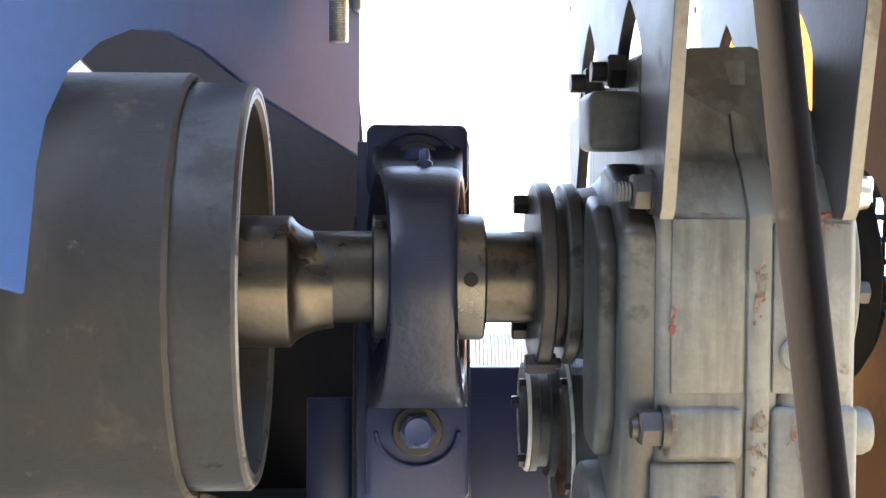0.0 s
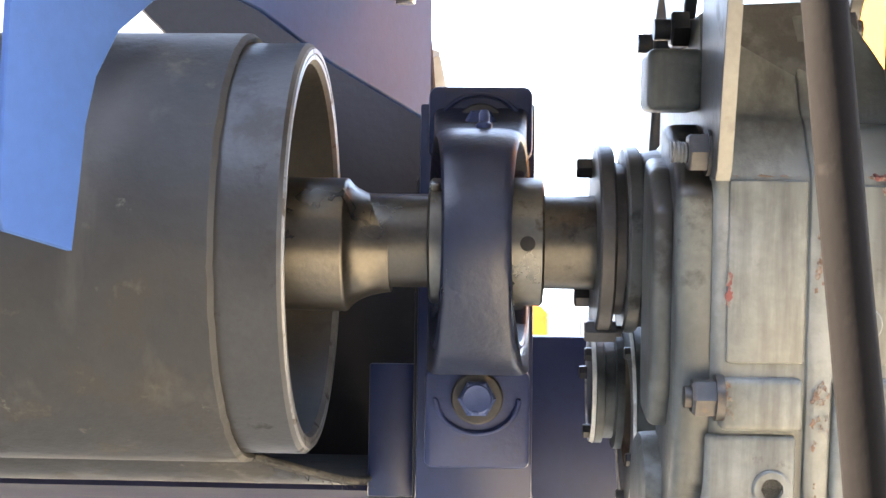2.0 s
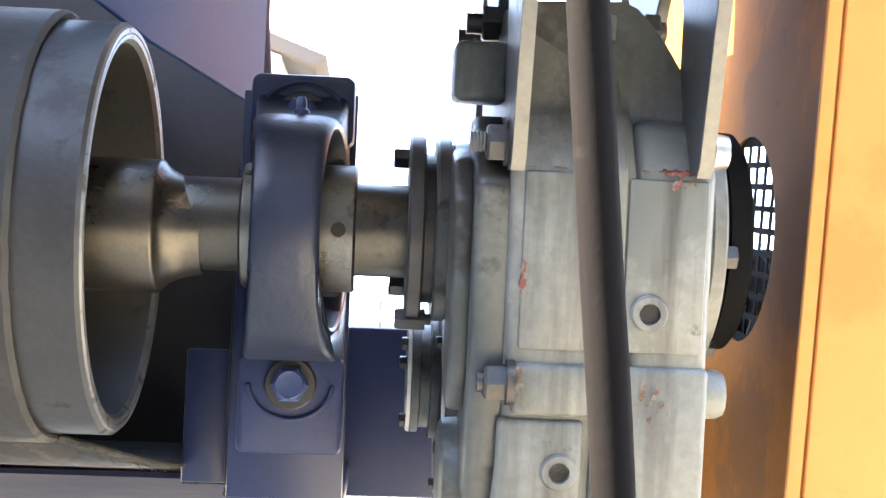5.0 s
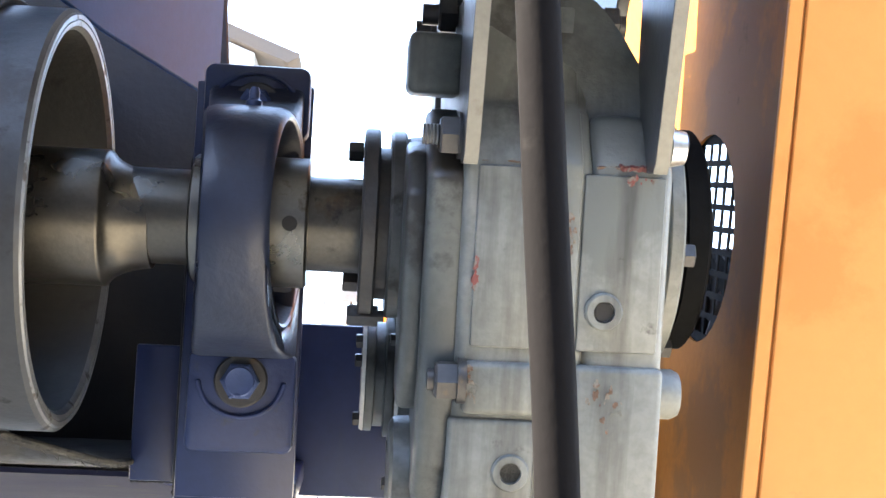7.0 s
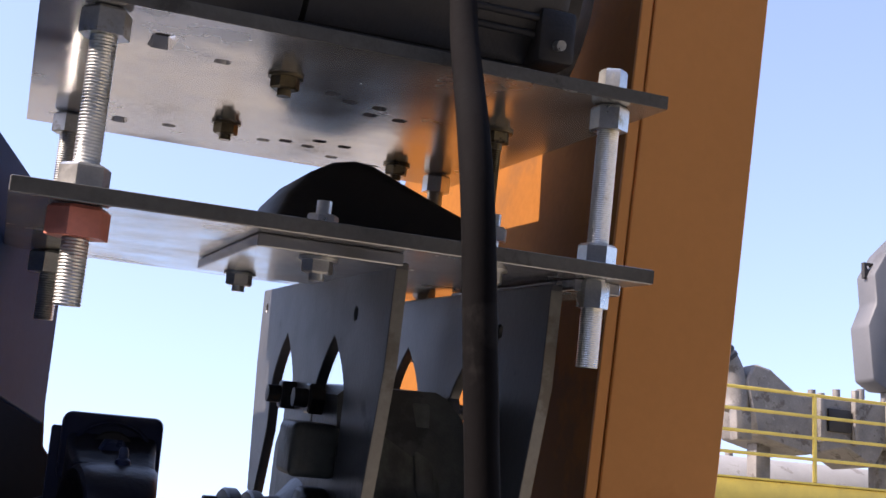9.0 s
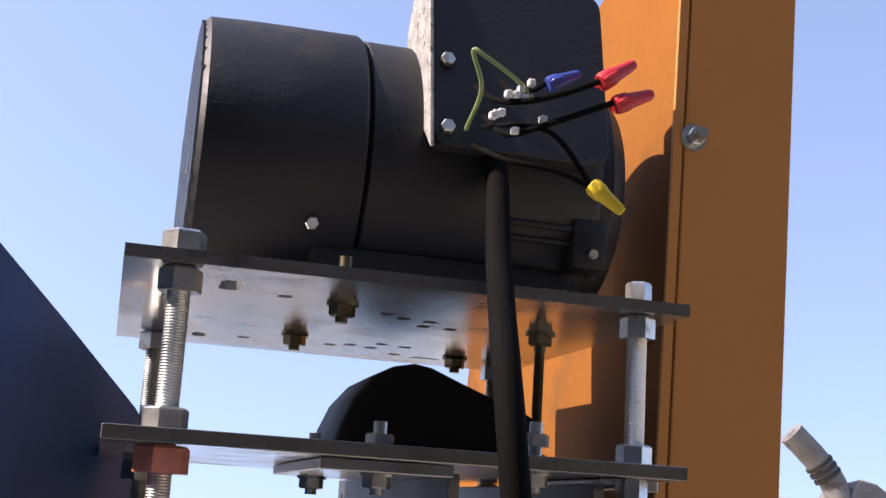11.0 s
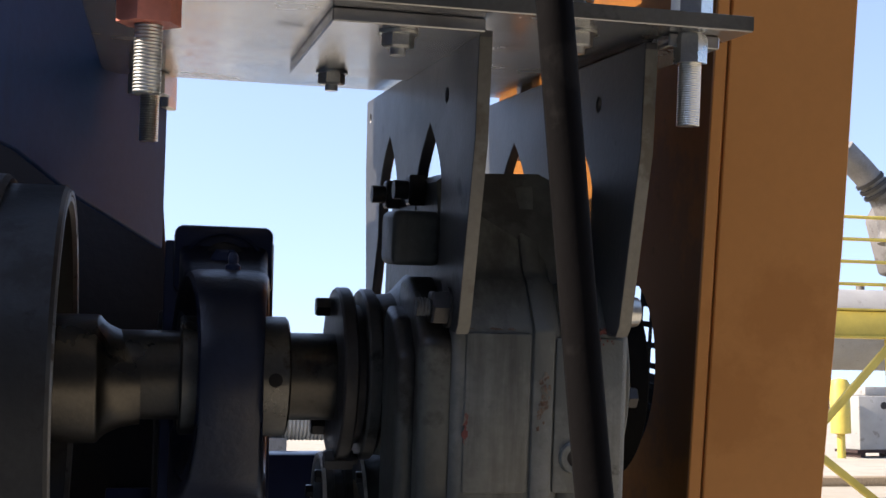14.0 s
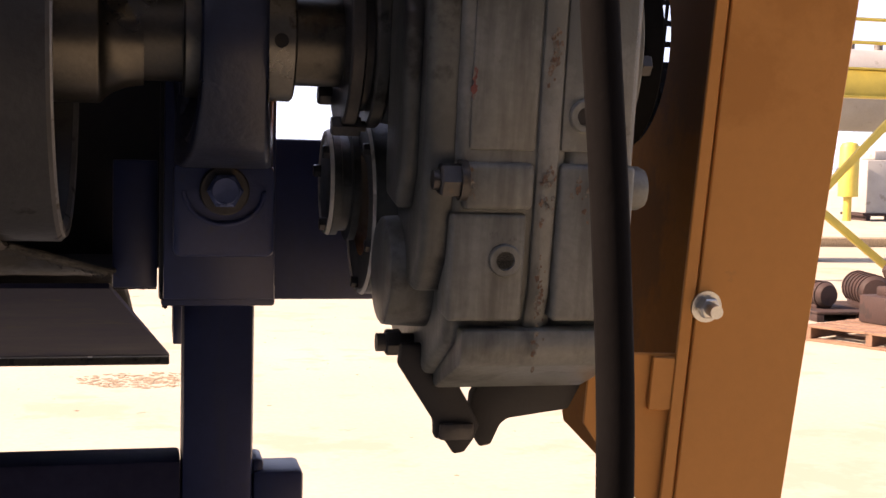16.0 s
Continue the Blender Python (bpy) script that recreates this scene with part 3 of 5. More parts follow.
# ---------------------------------------------------------------- blue hood plate
D = Vector((-0.057 + 0.313, 0.27 + 0.263, 0))
LEN = D.length
D.normalize()
HOOD = Matrix(((D.x, 0, -D.y, -0.313), (D.y, 0, D.x, -0.263), (0, 1, 0, 0), (0, 0, 0, 1)))
hood = thing("hood_plate", "blue painted steel hood plate with an arched cut-out", "panel")
bm = B()
prism(bm, [(0.008, 1.522), (0.070, 1.512), (0.0755, 1.561), (0.0795, 1.603), (0.089, 1.640), (0.111, 1.678), (0.148, 1.709), (0.19, 1.729), (0.235, 1.737), (0.287, 1.733),
           (0.392, 1.709), (LEN, 1.681), (LEN, 1.885), (0.520, 1.918), (0.332, 1.968), (0.166, 2.009), (0.014, 2.045), (0.003, 1.60), (0.002, 1.53)], 0.006, HOOD, 0.001, 1)
part("sheet", bm, M_BLUE, hood)
# Unseen roof sheet added behind the plate to keep sun off drum and belt.
bm = B()
ridge = [(0.014, 2.038), (0.166, 2.002), (0.332, 1.961), (0.46, 1.927)]
rim = [Vector((-0.313 + D.x * u, -0.263 + D.y * u, z)) for u, z in ridge]
far = [Vector((-1.06, p.y, p.z)) for p in rim]
for lift in (0.0, -0.005):
    va = [bm.verts.new(p + Vector((-0.006, 0, lift))) for p in rim]
    vb = [bm.verts.new(p + Vector((0, 0, lift))) for p in far]
    for i in range(len(va) - 1):
        bm.faces.new((va[i], va[i + 1], vb[i + 1], vb[i]))
bmesh.ops.recalc_face_normals(bm, faces=bm.faces)
part("roof_sheet", bm, M_BLUE, hood)
bm = B()
prism(bm, [(LEN - 0.020, 1.838), (LEN + 0.002, 1.838), (LEN + 0.002, 1.876), (LEN - 0.020, 1.876)], 0.010, HOOD @ Matrix.Translation((0, 0, -0.0105)), 0.001, 1)
part("clip", bm, M_ZINC, hood, "ribbed metal edge clip")

# ---------------------------------------------------------------- shaft bushing
bush = thing("bushing_flanges", "dark steel bushing flanges with jacking bolts", "flange", TILT)
for x0, x1, r, mat in ((0.098, 0.1115, 0.080, M_DARKSTEEL), (0.1205, 0.1335, 0.079, M_FLANGE)):
    bm = B()
    lathe(bm, [(x0, 0.0405), (x0, r - 0.002), (x0 + 0.002, r), (x1 - 0.002, r), (x1, r - 0.002), (x1, 0.0405)], seg=56)
    part("flange", bm, mat, bush)
bm = B()
lathe(bm, [(0.111, 0.064), (0.121, 0.064)], seg=40)
part("sleeve", bm, M_DARKSTEEL, bush)
for ang, r, x1, head in ((62, 0.068, 0.0978, 0.013), (308, 0.068, 0.0978, 0.013), (254, 0.079, 0.1160, 0.026)):
    a = radians(ang)
    bm = B()
    y, z = r * math.cos(a), r * math.sin(a)
    rod(bm, (x1 - 0.004, y, z), (0.121, y, z), 0.005)
    hexa(bm, (x1, y, z), (-1, 0, 0), 0.0098, head)
    part("bolt", bm, M_DARKSTEEL, bush)

# ---------------------------------------------------------------- gear reducer
gear = thing("gear_reducer", "grey-green oily cast iron gear reducer with rust patches", "gearbox", TILT)


def shrink(pts, s, sz=None):
    return [(u * s, v * (sz or s)) for u, v in pts]


SIDE = [(-0.186, 0.055), (-0.158, 0.094), (-0.146, 0.100), (-0.110, 0.174), (0.08, 0.178), (0.13, 0.12), (0.14, -0.15), (0.11, -0.25), (0.06, -0.290), (-0.085, -0.292),
        (-0.165, -0.240), (-0.182, -0.19), (-0.186, -0.082)]
bm = B()
prism(bm, SIDE, 0.092, at(YZX, 0.168), 0.008, 3)
part("housing", bm, M_GEAR, gear)
bm = B()
prism(bm, [(-0.1858, 0.0548), (-0.1578, 0.0935), (0.0, 0.0965), (0.0, -0.26), (-0.085, -0.288), (-0.165, -0.238), (-0.1818, -0.19), (-0.1858, -0.082)], 0.060, at(YZX, 0.2585), 0.010, 3)
part("front_half", bm, M_GEAR, gear)
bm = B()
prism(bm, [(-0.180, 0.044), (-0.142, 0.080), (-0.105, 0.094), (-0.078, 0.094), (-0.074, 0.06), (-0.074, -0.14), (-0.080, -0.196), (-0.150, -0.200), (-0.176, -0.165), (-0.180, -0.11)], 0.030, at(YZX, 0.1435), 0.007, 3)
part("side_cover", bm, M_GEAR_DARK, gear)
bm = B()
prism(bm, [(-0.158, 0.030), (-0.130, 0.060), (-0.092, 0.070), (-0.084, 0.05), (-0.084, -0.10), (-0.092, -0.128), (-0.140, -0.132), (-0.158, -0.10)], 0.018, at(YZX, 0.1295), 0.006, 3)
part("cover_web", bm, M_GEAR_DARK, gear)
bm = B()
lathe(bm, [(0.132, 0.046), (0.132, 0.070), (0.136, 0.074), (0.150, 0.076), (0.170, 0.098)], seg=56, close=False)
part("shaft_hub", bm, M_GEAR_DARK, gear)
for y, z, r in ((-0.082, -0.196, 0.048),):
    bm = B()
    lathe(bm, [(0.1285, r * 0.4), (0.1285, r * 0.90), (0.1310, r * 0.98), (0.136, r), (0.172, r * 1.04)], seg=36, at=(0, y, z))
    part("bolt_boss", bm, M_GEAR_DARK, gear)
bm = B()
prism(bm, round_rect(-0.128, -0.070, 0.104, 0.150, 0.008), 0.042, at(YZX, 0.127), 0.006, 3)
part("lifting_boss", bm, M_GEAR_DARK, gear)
bm = B()
prism(bm, shrink(SIDE, 1.022, 1.014), 0.018, at(YZX, 0.234), 0.003, 2)
part("split_flange", bm, M_GEAR, gear)
bm = B()
box(bm, 0.178, 0.2325, -0.1885, -0.17, -0.076, 0.053, 0.0024, 2)
part("raised_panel", bm, M_GEAR, gear)
bm = B()
box(bm, 0.2535, 0.312, -0.1882, -0.17, -0.076, 0.050, 0.0024, 2)
part("raised_panel", bm, M_GEAR, gear)
bm = B()
box(bm, 0.174, 0.2325, -0.1915, -0.17, -0.124, -0.086, 0.005, 3)
part("cast_pad", bm, M_GEAR, gear)
bm = B()
box(bm, 0.2535, 0.318, -0.1910, -0.165, -0.216, -0.086, 0.005, 3)
part("cast_pad", bm, M_GEAR, gear)
bm = B()
box(bm, 0.166, 0.2290, -0.1885, -0.15, -0.216, -0.127, 0.004, 3)
part("lower_panel", bm, M_GEAR, gear)
bm = B()
prism(bm, [(-0.1865, -0.224), (-0.1885, -0.240), (-0.180, -0.256), (-0.095, -0.300), (0.05, -0.300), (0.05, -0.28), (-0.09, -0.28), (-0.15, -0.224)], 0.140, at(YZX, 0.180), 0.004, 2)
part("bottom_rib", bm, M_GEAR, gear)
for x, z, y in ((0.272, -0.047, -0.189), (0.212, -0.165, -0.188)):
    bm = B()
    lathe(bm, [(y + 0.01, 0.0145), (y - 0.002, 0.0135), (y - 0.0035, 0.0122), (y - 0.0035, 0.0078), (y + 0.006, 0.0074)], "y", (x, 0, z), 32, False)
    p = part("plug_boss", bm, M_GEAR, gear)
    bm = B()
    lathe(bm, [(y - 0.0005, 0.0), (y - 0.0005, 0.0077)], "y", (x, 0, z), 6, False)
    part("plug_socket", bm, M_SOOT, p)
# The darker enamel here paints in the shade below the motor platform.
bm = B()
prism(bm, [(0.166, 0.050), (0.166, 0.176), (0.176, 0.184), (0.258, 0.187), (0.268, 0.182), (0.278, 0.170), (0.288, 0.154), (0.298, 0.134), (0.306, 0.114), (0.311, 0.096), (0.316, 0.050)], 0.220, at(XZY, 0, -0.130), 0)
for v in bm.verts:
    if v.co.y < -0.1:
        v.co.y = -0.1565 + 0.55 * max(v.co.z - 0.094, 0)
part("upper_housing", bm, M_GEAR_DARK, gear, "greasy rounded upper housing, coloured darker for the shade under the platforms")
bm = B()
lathe(bm, [(0.290, 0.150), (0.300, 0.140), (0.313, 0.120), (0.325, 0.100), (0.338, 0.092), (0.338, 0.06)], seg=64)
for v in bm.verts:
    v.co.z = min(v.co.z, 0.085)
part("output_cover", bm, M_GEAR, gear)
bm = B()
lathe(bm, [(0.316, 0.0185), (0.330, 0.0185), (0.335, 0.016), (0.336, 0.010)], seg=24, at=(0, -0.162, -0.108))
part("side_lug", bm, M_GEAR, gear)
bm = B()
lathe(bm, [(0.3375, 0.05), (0.3375, 0.106), (0.339, 0.108), (0.348, 0.108), (0.350, 0.106), (0.350, 0.05)], seg=56, close=False)
fl = part("end_flange", bm, M_GEAR, gear)
for k in range(6):
    ang = radians(60 * k + 185)
    bm = B()
    hexa(bm, (0.3502, 0.097 * math.cos(ang), 0.097 * math.sin(ang)), (1, 0, 0), 0.010, 0.009)
    part("flange_bolt", bm, M_DARKSTEEL, fl)
bm = B()
lathe(bm, [(0.3505, 0.04), (0.3505, 0.082), (0.356, 0.094), (0.372, 0.094), (0.375, 0.090), (0.375, 0.03)], seg=56, close=False)
part("shaft_end_cover", bm, M_FLATBLACK, gear, "black round shaft end cover")
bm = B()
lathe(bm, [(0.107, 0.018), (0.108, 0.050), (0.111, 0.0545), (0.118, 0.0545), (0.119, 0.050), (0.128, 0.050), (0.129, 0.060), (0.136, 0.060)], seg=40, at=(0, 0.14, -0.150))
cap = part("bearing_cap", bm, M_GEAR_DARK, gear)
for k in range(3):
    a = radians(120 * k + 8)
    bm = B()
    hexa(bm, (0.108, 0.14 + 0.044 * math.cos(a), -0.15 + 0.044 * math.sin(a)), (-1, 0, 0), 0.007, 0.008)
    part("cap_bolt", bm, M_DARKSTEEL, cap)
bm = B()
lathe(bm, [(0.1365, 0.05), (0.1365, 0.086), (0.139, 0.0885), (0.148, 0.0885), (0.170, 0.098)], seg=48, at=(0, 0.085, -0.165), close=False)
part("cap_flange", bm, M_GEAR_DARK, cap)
bm = B()
lathe(bm, [(0.1355, 0.084), (0.1345, 0.0875), (0.1375, 0.0895)], seg=48, at=(0, 0.085, -0.165), close=False)
part("sealant_bead", bm, M_RAW, cap, "pale sealant squeezed out along the flange")
for k in range(5):
    a = radians(72 * k + 200)
    bm = B()
    hexa(bm, (0.1365, 0.085 + 0.079 * math.cos(a), -0.165 + 0.079 * math.sin(a)), (-1, 0, 0), 0.006, 0.007)
    part("flange_screw", bm, M_DARKSTEEL, cap)
bm = B()
lathe(bm, [(0.108, 0.0475), (0.1065, 0.049), (0.1065, 0.053), (0.110, 0.0548)], seg=40, at=(0, 0.14, -0.15), close=False)
part("gasket_edge", bm, M_RAW, cap, "pale sealant along the cap edge")
bm = B()
hexa(bm, (0.170, -0.190, -0.100), (-1, 0, 0), 0.014, 0.016)
lathe(bm, [(0.170, 0.0165), (0.176, 0.0165)], seg=20, at=(0, -0.190, -0.100))
rod(bm, (0.154, -0.190, -0.100), (0.149, -0.190, -0.100), 0.008)
part("fill_plug", bm, M_DARKSTEEL, gear)
for y, z, mat in ((-0.063, 0.170, M_DARKSTEEL), (0.05, 0.170, M_DARKSTEEL)):
    bm = B()
    rod(bm, (0.138, y, z), (0.300, y, z), 0.0085)
    rod(bm, (0.1775, y, z), (0.282, y, z), 0.0135)
    hexa(bm, (0.1645, y, z), (-1, 0, 0), 0.0155, 0.014)
    hexa(bm, (0.282, y, z), (1, 0, 0), 0.0155, 0.0125)
    part("through_bolt", bm, mat, gear)
bm = B()
lathe(bm, [(0.1625, 0.008), (0.1625, 0.0165), (0.1648, 0.0165)], seg=20, at=(0, -0.178, 0.072))
hexa(bm, (0.1625, -0.178, 0.072), (-1, 0, 0), 0.0145, 0.013)
cb = part("clamp_bolt", bm, M_DARKSTEEL, gear)
bm = B()
prof = []
for k in range(5):
    prof += [(0.1495 - 0.0026 * k, 0.0068), (0.1482 - 0.0026 * k, 0.0078)]
lathe(bm, prof, seg=16, at=(0, -0.178, 0.072))
part("thread_end", bm, M_LIP, cb, "bare threaded bolt end")
bm = B()
rod(bm, (0.314, -0.178, 0.072), (0.325, -0.178, 0.072), 0.014, 0.012)
part("clamp_bolt", bm, M_ZINC, gear)
bm = B()
rod(bm, (0.134, -0.05, -0.270), (0.33, -0.05, -0.270), 0.0085)
hexa(bm, (0.156, -0.05, -0.270), (-1, 0, 0), 0.0125, 0.014)
part("through_bolt", bm, M_DARKSTEEL, gear)
# rust and paint marks as thin scabs
random.seed(5)
for x, z, w, h, n, mat in ((0.243, 0.0, 0.006, 0.022, 9, M_RUST), (0.243, -0.105, 0.006, 0.026, 10, M_RUST), (0.242, -0.205, 0.005, 0.050, 14, M_RUST), (0.277, -0.110, 0.014, 0.016, 6, M_RUST),
                           (0.1795, -0.02, 0.001, 0.016, 4, M_RED), (0.2915, 0.047, 0.010, 0.002, 3, M_RED), (0.181, -0.105, 0.005, 0.018, 6, M_RUST)):
    y = -0.1911 if 0.234 < x < 0.25 else (-0.1922 if z < -0.08 else -0.1888)
    for k in range(n * 3):
        bm = B()
        cx, cz = random.gauss(x, w * 0.45), random.gauss(z, h * 0.55)
        r0 = 0.0008 + 0.0021 * random.random() ** 2
        ring = []
        for i in range(11):
            a = 2 * math.pi * i / 11
            q = r0 * (0.55 + 0.8 * random.random())
            ring.append((cx + q * math.cos(a) * 0.8, cz + q * math.sin(a) * 1.3))
        prism(bm, ring, 0.0004, at(XZY, 0, y + 0.0003 - 0.00002 * k))
        part("rust_scab" if mat is M_RUST else "paint_mark", bm, mat, gear)

for x0, x1, mat in ((0.180, 0.228, M_RUST), (0.262, 0.312, M_RUST), (0.278, 0.300, M_RED)):
    bm = B()
    pts = [(x0 + (x1 - x0) * k / 12, -0.1825 + random.uniform(-0.0006, 0.0006), 0.0552 + random.uniform(-0.0008, 0.0008)) for k in range(13)]
    tube(bm, pts, 0.0016 if mat is M_RUST else 0.0026, 6)
    part("rust_scab" if mat is M_RUST else "paint_mark", bm, mat, gear)

# torque arm bracket under the reducer
arm = thing("torque_arm_bracket", "dark steel torque arm bracket under the reducer", "bracket", TILT)
bm = B()
prism(bm, [(0.150, -0.262), (0.180, -0.262), (0.206, -0.303), (0.216, -0.320), (0.226, -0.338), (0.221, -0.352), (0.213, -0.364), (0.203, -0.366), (0.194, -0.352), (0.184, -0.350), (0.183, -0.334), (0.148, -0.281)], 0.012, at(XZY, 0, -0.090), 0.003, 2)
part("strap", bm, M_SOOT, arm)
bm = B()
prism(bm, [(0.226, -0.303), (0.233, -0.297), (0.332, -0.290), (0.327, -0.300), (0.314, -0.329), (0.256, -0.337), (0.249, -0.342), (0.241, -0.362), (0.230, -0.364), (0.223, -0.350), (0.219, -0.330), (0.220, -0.314)], 0.016, at(XZY, 0, -0.0775), 0.003, 2)
part("strap", bm, M_SOOT, arm)
bm = B()
box(bm, 0.187, 0.219, -0.097, -0.0905, -0.350, -0.334, 0.003)
part("channel_end", bm, M_DARKSTEEL, arm)

# ---------------------------------------------------------------- motor mount
mount = thing("motor_mount", "grey steel motor mount brackets and platforms on threaded rods", "motor mount", TILT)


def arch(y0, y1, zb, zs, zt):
    """Sides and tip of a pointed slot that is open at the bottom."""
    ym = (y0 + y1) / 2
    out = [(y0, zb), (y0, zs)]
    for i in range(1, 6):
        t = i / 6
        out.append((y0 + (ym - y0) * t ** 1.5, zs + (zt - zs) * t))
    out.append((ym, zt))
    for i in range(5, 0, -1):
        t = i / 6
        out.append((y1 - (y1 - ym) * t ** 1.5, zs + (zt - zs) * t))
    return out + [(y1, zs), (y1, zb)]


for x in (0.165, 0.2975):
    bm = B()
    outline = [(-0.247, 0.284), (-0.244, 0.20), (-0.210, 0.060), (-0.203, 0.053), (-0.180, 0.053), (-0.165, 0.07)]
    outline += arch(-0.134, -0.030, 0.105, 0.175, 0.228)
    outline += [(-0.01, 0.145), (0.05, 0.145)]
    outline += arch(0.064, 0.160, 0.13, 0.180, 0.232)
    outline += [(0.19, 0.06), (0.225, 0.06), (0.255, 0.20), (0.262, 0.284)]
    prism(bm, outline, 0.0105, at(YZX, x), 0.0012, 1, holes=[circle2(-0.145, 0.246, 0.006, 10), circle2(0.235, 0.262, 0.005, 10)])
    sb = part("side_bracket", bm, M_BRACKET, mount)
    bm = B()
    line = [(-0.2475, 0.2785), (-0.2445, 0.20), (-0.2105, 0.060), (-0.2035, 0.0525), (-0.180, 0.0525)]
    inner = [(-0.2465, 0.2785), (-0.2435, 0.20), (-0.2095, 0.0605), (-0.203, 0.0535), (-0.180, 0.0535)]
    prism(bm, line + inner[::-1], 0.0098, at(YZX, x + 0.00035), 0)
    part("cut_edge", bm, M_CUT, sb, "pale bare cut edge of the bracket")
for x0, x1 in ((0.052, 0.166), (0.3105, 0.352)):
    bm = B()
    box(bm, x0, x1, -0.262, 0.03, 0.2795, 0.2895, 0.001, 1)
    part("bracket_flange", bm, M_BAR, mount)
bm = B()
prism(bm, [(-0.125, -0.287), (0.368, -0.287), (0.368, 0.20), (-0.125, 0.20)], 0.012, at(XYZ, 0, 0, 0.290), 0.0012, 1)
lp = part("lower_plate", bm, M_BAR, mount)
bm = B()
box(bm, -0.1242, 0.3672, -0.2882, -0.2871, 0.2907, 0.3013)
part("front_edge", bm, M_EDGE, lp, "dull grey-brown cut edge of the plate")


def slot(x, y, w, h):
    return [(x + w * a, y + h * b) for a, b in ((0.5, 0.35), (0.3, 0.5), (-0.3, 0.5), (-0.5, 0.35), (-0.5, -0.35), (-0.3, -0.5), (0.3, -0.5), (0.5, -0.35))]


HOLES = [(-0.029, -0.198, 0.020, 0.050), (-0.029, 0.156, 0.016, 0.034)]
for x, y in ((0.023, -0.169), (0.020, 0.144), (0.127, -0.129), (0.148, -0.110), (0.176, -0.105), (0.177, -0.072), (0.206, -0.070), (0.119, 0.136), (0.140, 0.121),
             (0.170, 0.092), (0.166, 0.130), (0.199, 0.100), (0.203, 0.170)):
    HOLES.append((x, y, 0.0135, 0.016))
HOLES.append((0.244, 0.181, 0.034, 0.010))
bm = B()
prism(bm, [(-0.123, -0.285), (0.368, -0.285), (0.368, 0.245), (-0.120, 0.245)], 0.011, at(XYZ, 0, 0, 0.434), 0, holes=[slot(*h) for h in HOLES])
up = part("upper_plate", bm, M_BAR, mount)
bm = B()
box(bm, -0.1225, 0.3675, -0.2862, -0.2851, 0.4346, 0.4444)
part("front_edge", bm, M_EDGE, up, "dull grey-brown cut edge of the plate")
for x in (-0.076, 0.328):
    for y in (-0.276, 0.170):
        if y < 0:
            y = -0.262
        bm = B()
        prof, z = [], 0.219
        while z < 0.462:
            prof += [(z, 0.0091), (z + 0.0012, 0.0100)] if x < 0 else [(z, 0.0086), (z + 0.0009, 0.0090)]
            z += 0.0024 if x < 0 else 0.0018
        lathe(bm, prof, "z", (x, y, 0), 20)
        r = part("threaded_rod", bm, M_ZINC, mount, "zinc-plated threaded rod")
        for zz, h, mat in ((0.445, 0.019, M_ZINC), (0.413, 0.020, M_ZINC), (0.302, 0.017, M_ZINC), (0.267, 0.022, M_NUT_RED if (x < 0 and y < 0) else M_ZINC)):
            bm = B()
            hexa(bm, (x, y, zz), (0, 0, 1), (0.0185 if h < 0.022 else 0.0225) if x < 0 else (0.0118 if zz > 0.44 else 0.0158 if h < 0.022 else 0.0128), h, 0.25 + x)
            part("nut", bm, mat, r)
for x, y, z in ((0.077, -0.163, 0.434), (0.069, 0.076, 0.434), (0.273, 0.150, 0.434), (0.292, -0.102, 0.434), (0.088, 0.000, 0.2795), (0.105, -0.237, 0.2795), (0.245, -0.238, 0.290)):
    bm = B()
    hexa(bm, (x, y, z - 0.0025), (0, 0, -1), 0.0125, 0.010)
    lathe(bm, [(z - 0.0025, 0.004), (z - 0.0025, 0.015), (z - 0.0002, 0.015)], "z", (x, y, 0), 20)
    rod(bm, (x, y, z - 0.018), (x, y, z + 0.044), 0.006)
    hexa(bm, (x, y, z + (0.0225 if z < 0.4 else 0.012)), (0, 0, 1), 0.0125, 0.011)
    part("bolt", bm, M_ZINC_YEL if z > 0.4 else M_ZINC, mount)

bm = B()
prof, z = [], 0.296
while z < 0.43:
    prof += [(z, 0.0048), (z + 0.001, 0.0056)]
    z += 0.002
lathe(bm, prof, "z", (0.292, -0.102, 0), 12)
part("long_bolt", bm, M_ZINC_YEL, mount)
bm = B()
hexa(bm, (0.292, -0.102, 0.3022), (0, 0, 1), 0.0125, 0.011)
part("nut", bm, M_ZINC_YEL, mount)

# moulded black cover between the platforms
cowl = thing("belt_cowl", "matt black moulded cover standing on the lower platform", "cover", TILT)
bm = B()
crest = [(0.108, 0.302), (0.118, 0.338), (0.130, 0.366), (0.150, 0.390), (0.172, 0.403), (0.195, 0.408), (0.215, 0.405), (0.245, 0.393), (0.290, 0.376), (0.335, 0.360), (0.345, 0.302)]
prism(bm, crest, 0.16, at(XZY, 0, 0.02), 0.010, 3)
part("shell", bm, M_SOOT, cowl)
bm = B()
box(bm, 0.098, 0.355, 0.012, 0.188, 0.3025, 0.3065, 0.0015, 1)
part("base_flange", bm, M_SOOT, cowl)

# ---------------------------------------------------------------- motor
def lean(bm):
    """Tips the terminal box back about its lower front edge."""
    m = Matrix.Translation((0, -0.166, 0.598)) @ Matrix.Rotation(radians(-13), 4, "X") @ Matrix.Translation((0, 0.166, -0.598))
    bmesh.ops.transform(bm, matrix=m, verts=bm.verts)


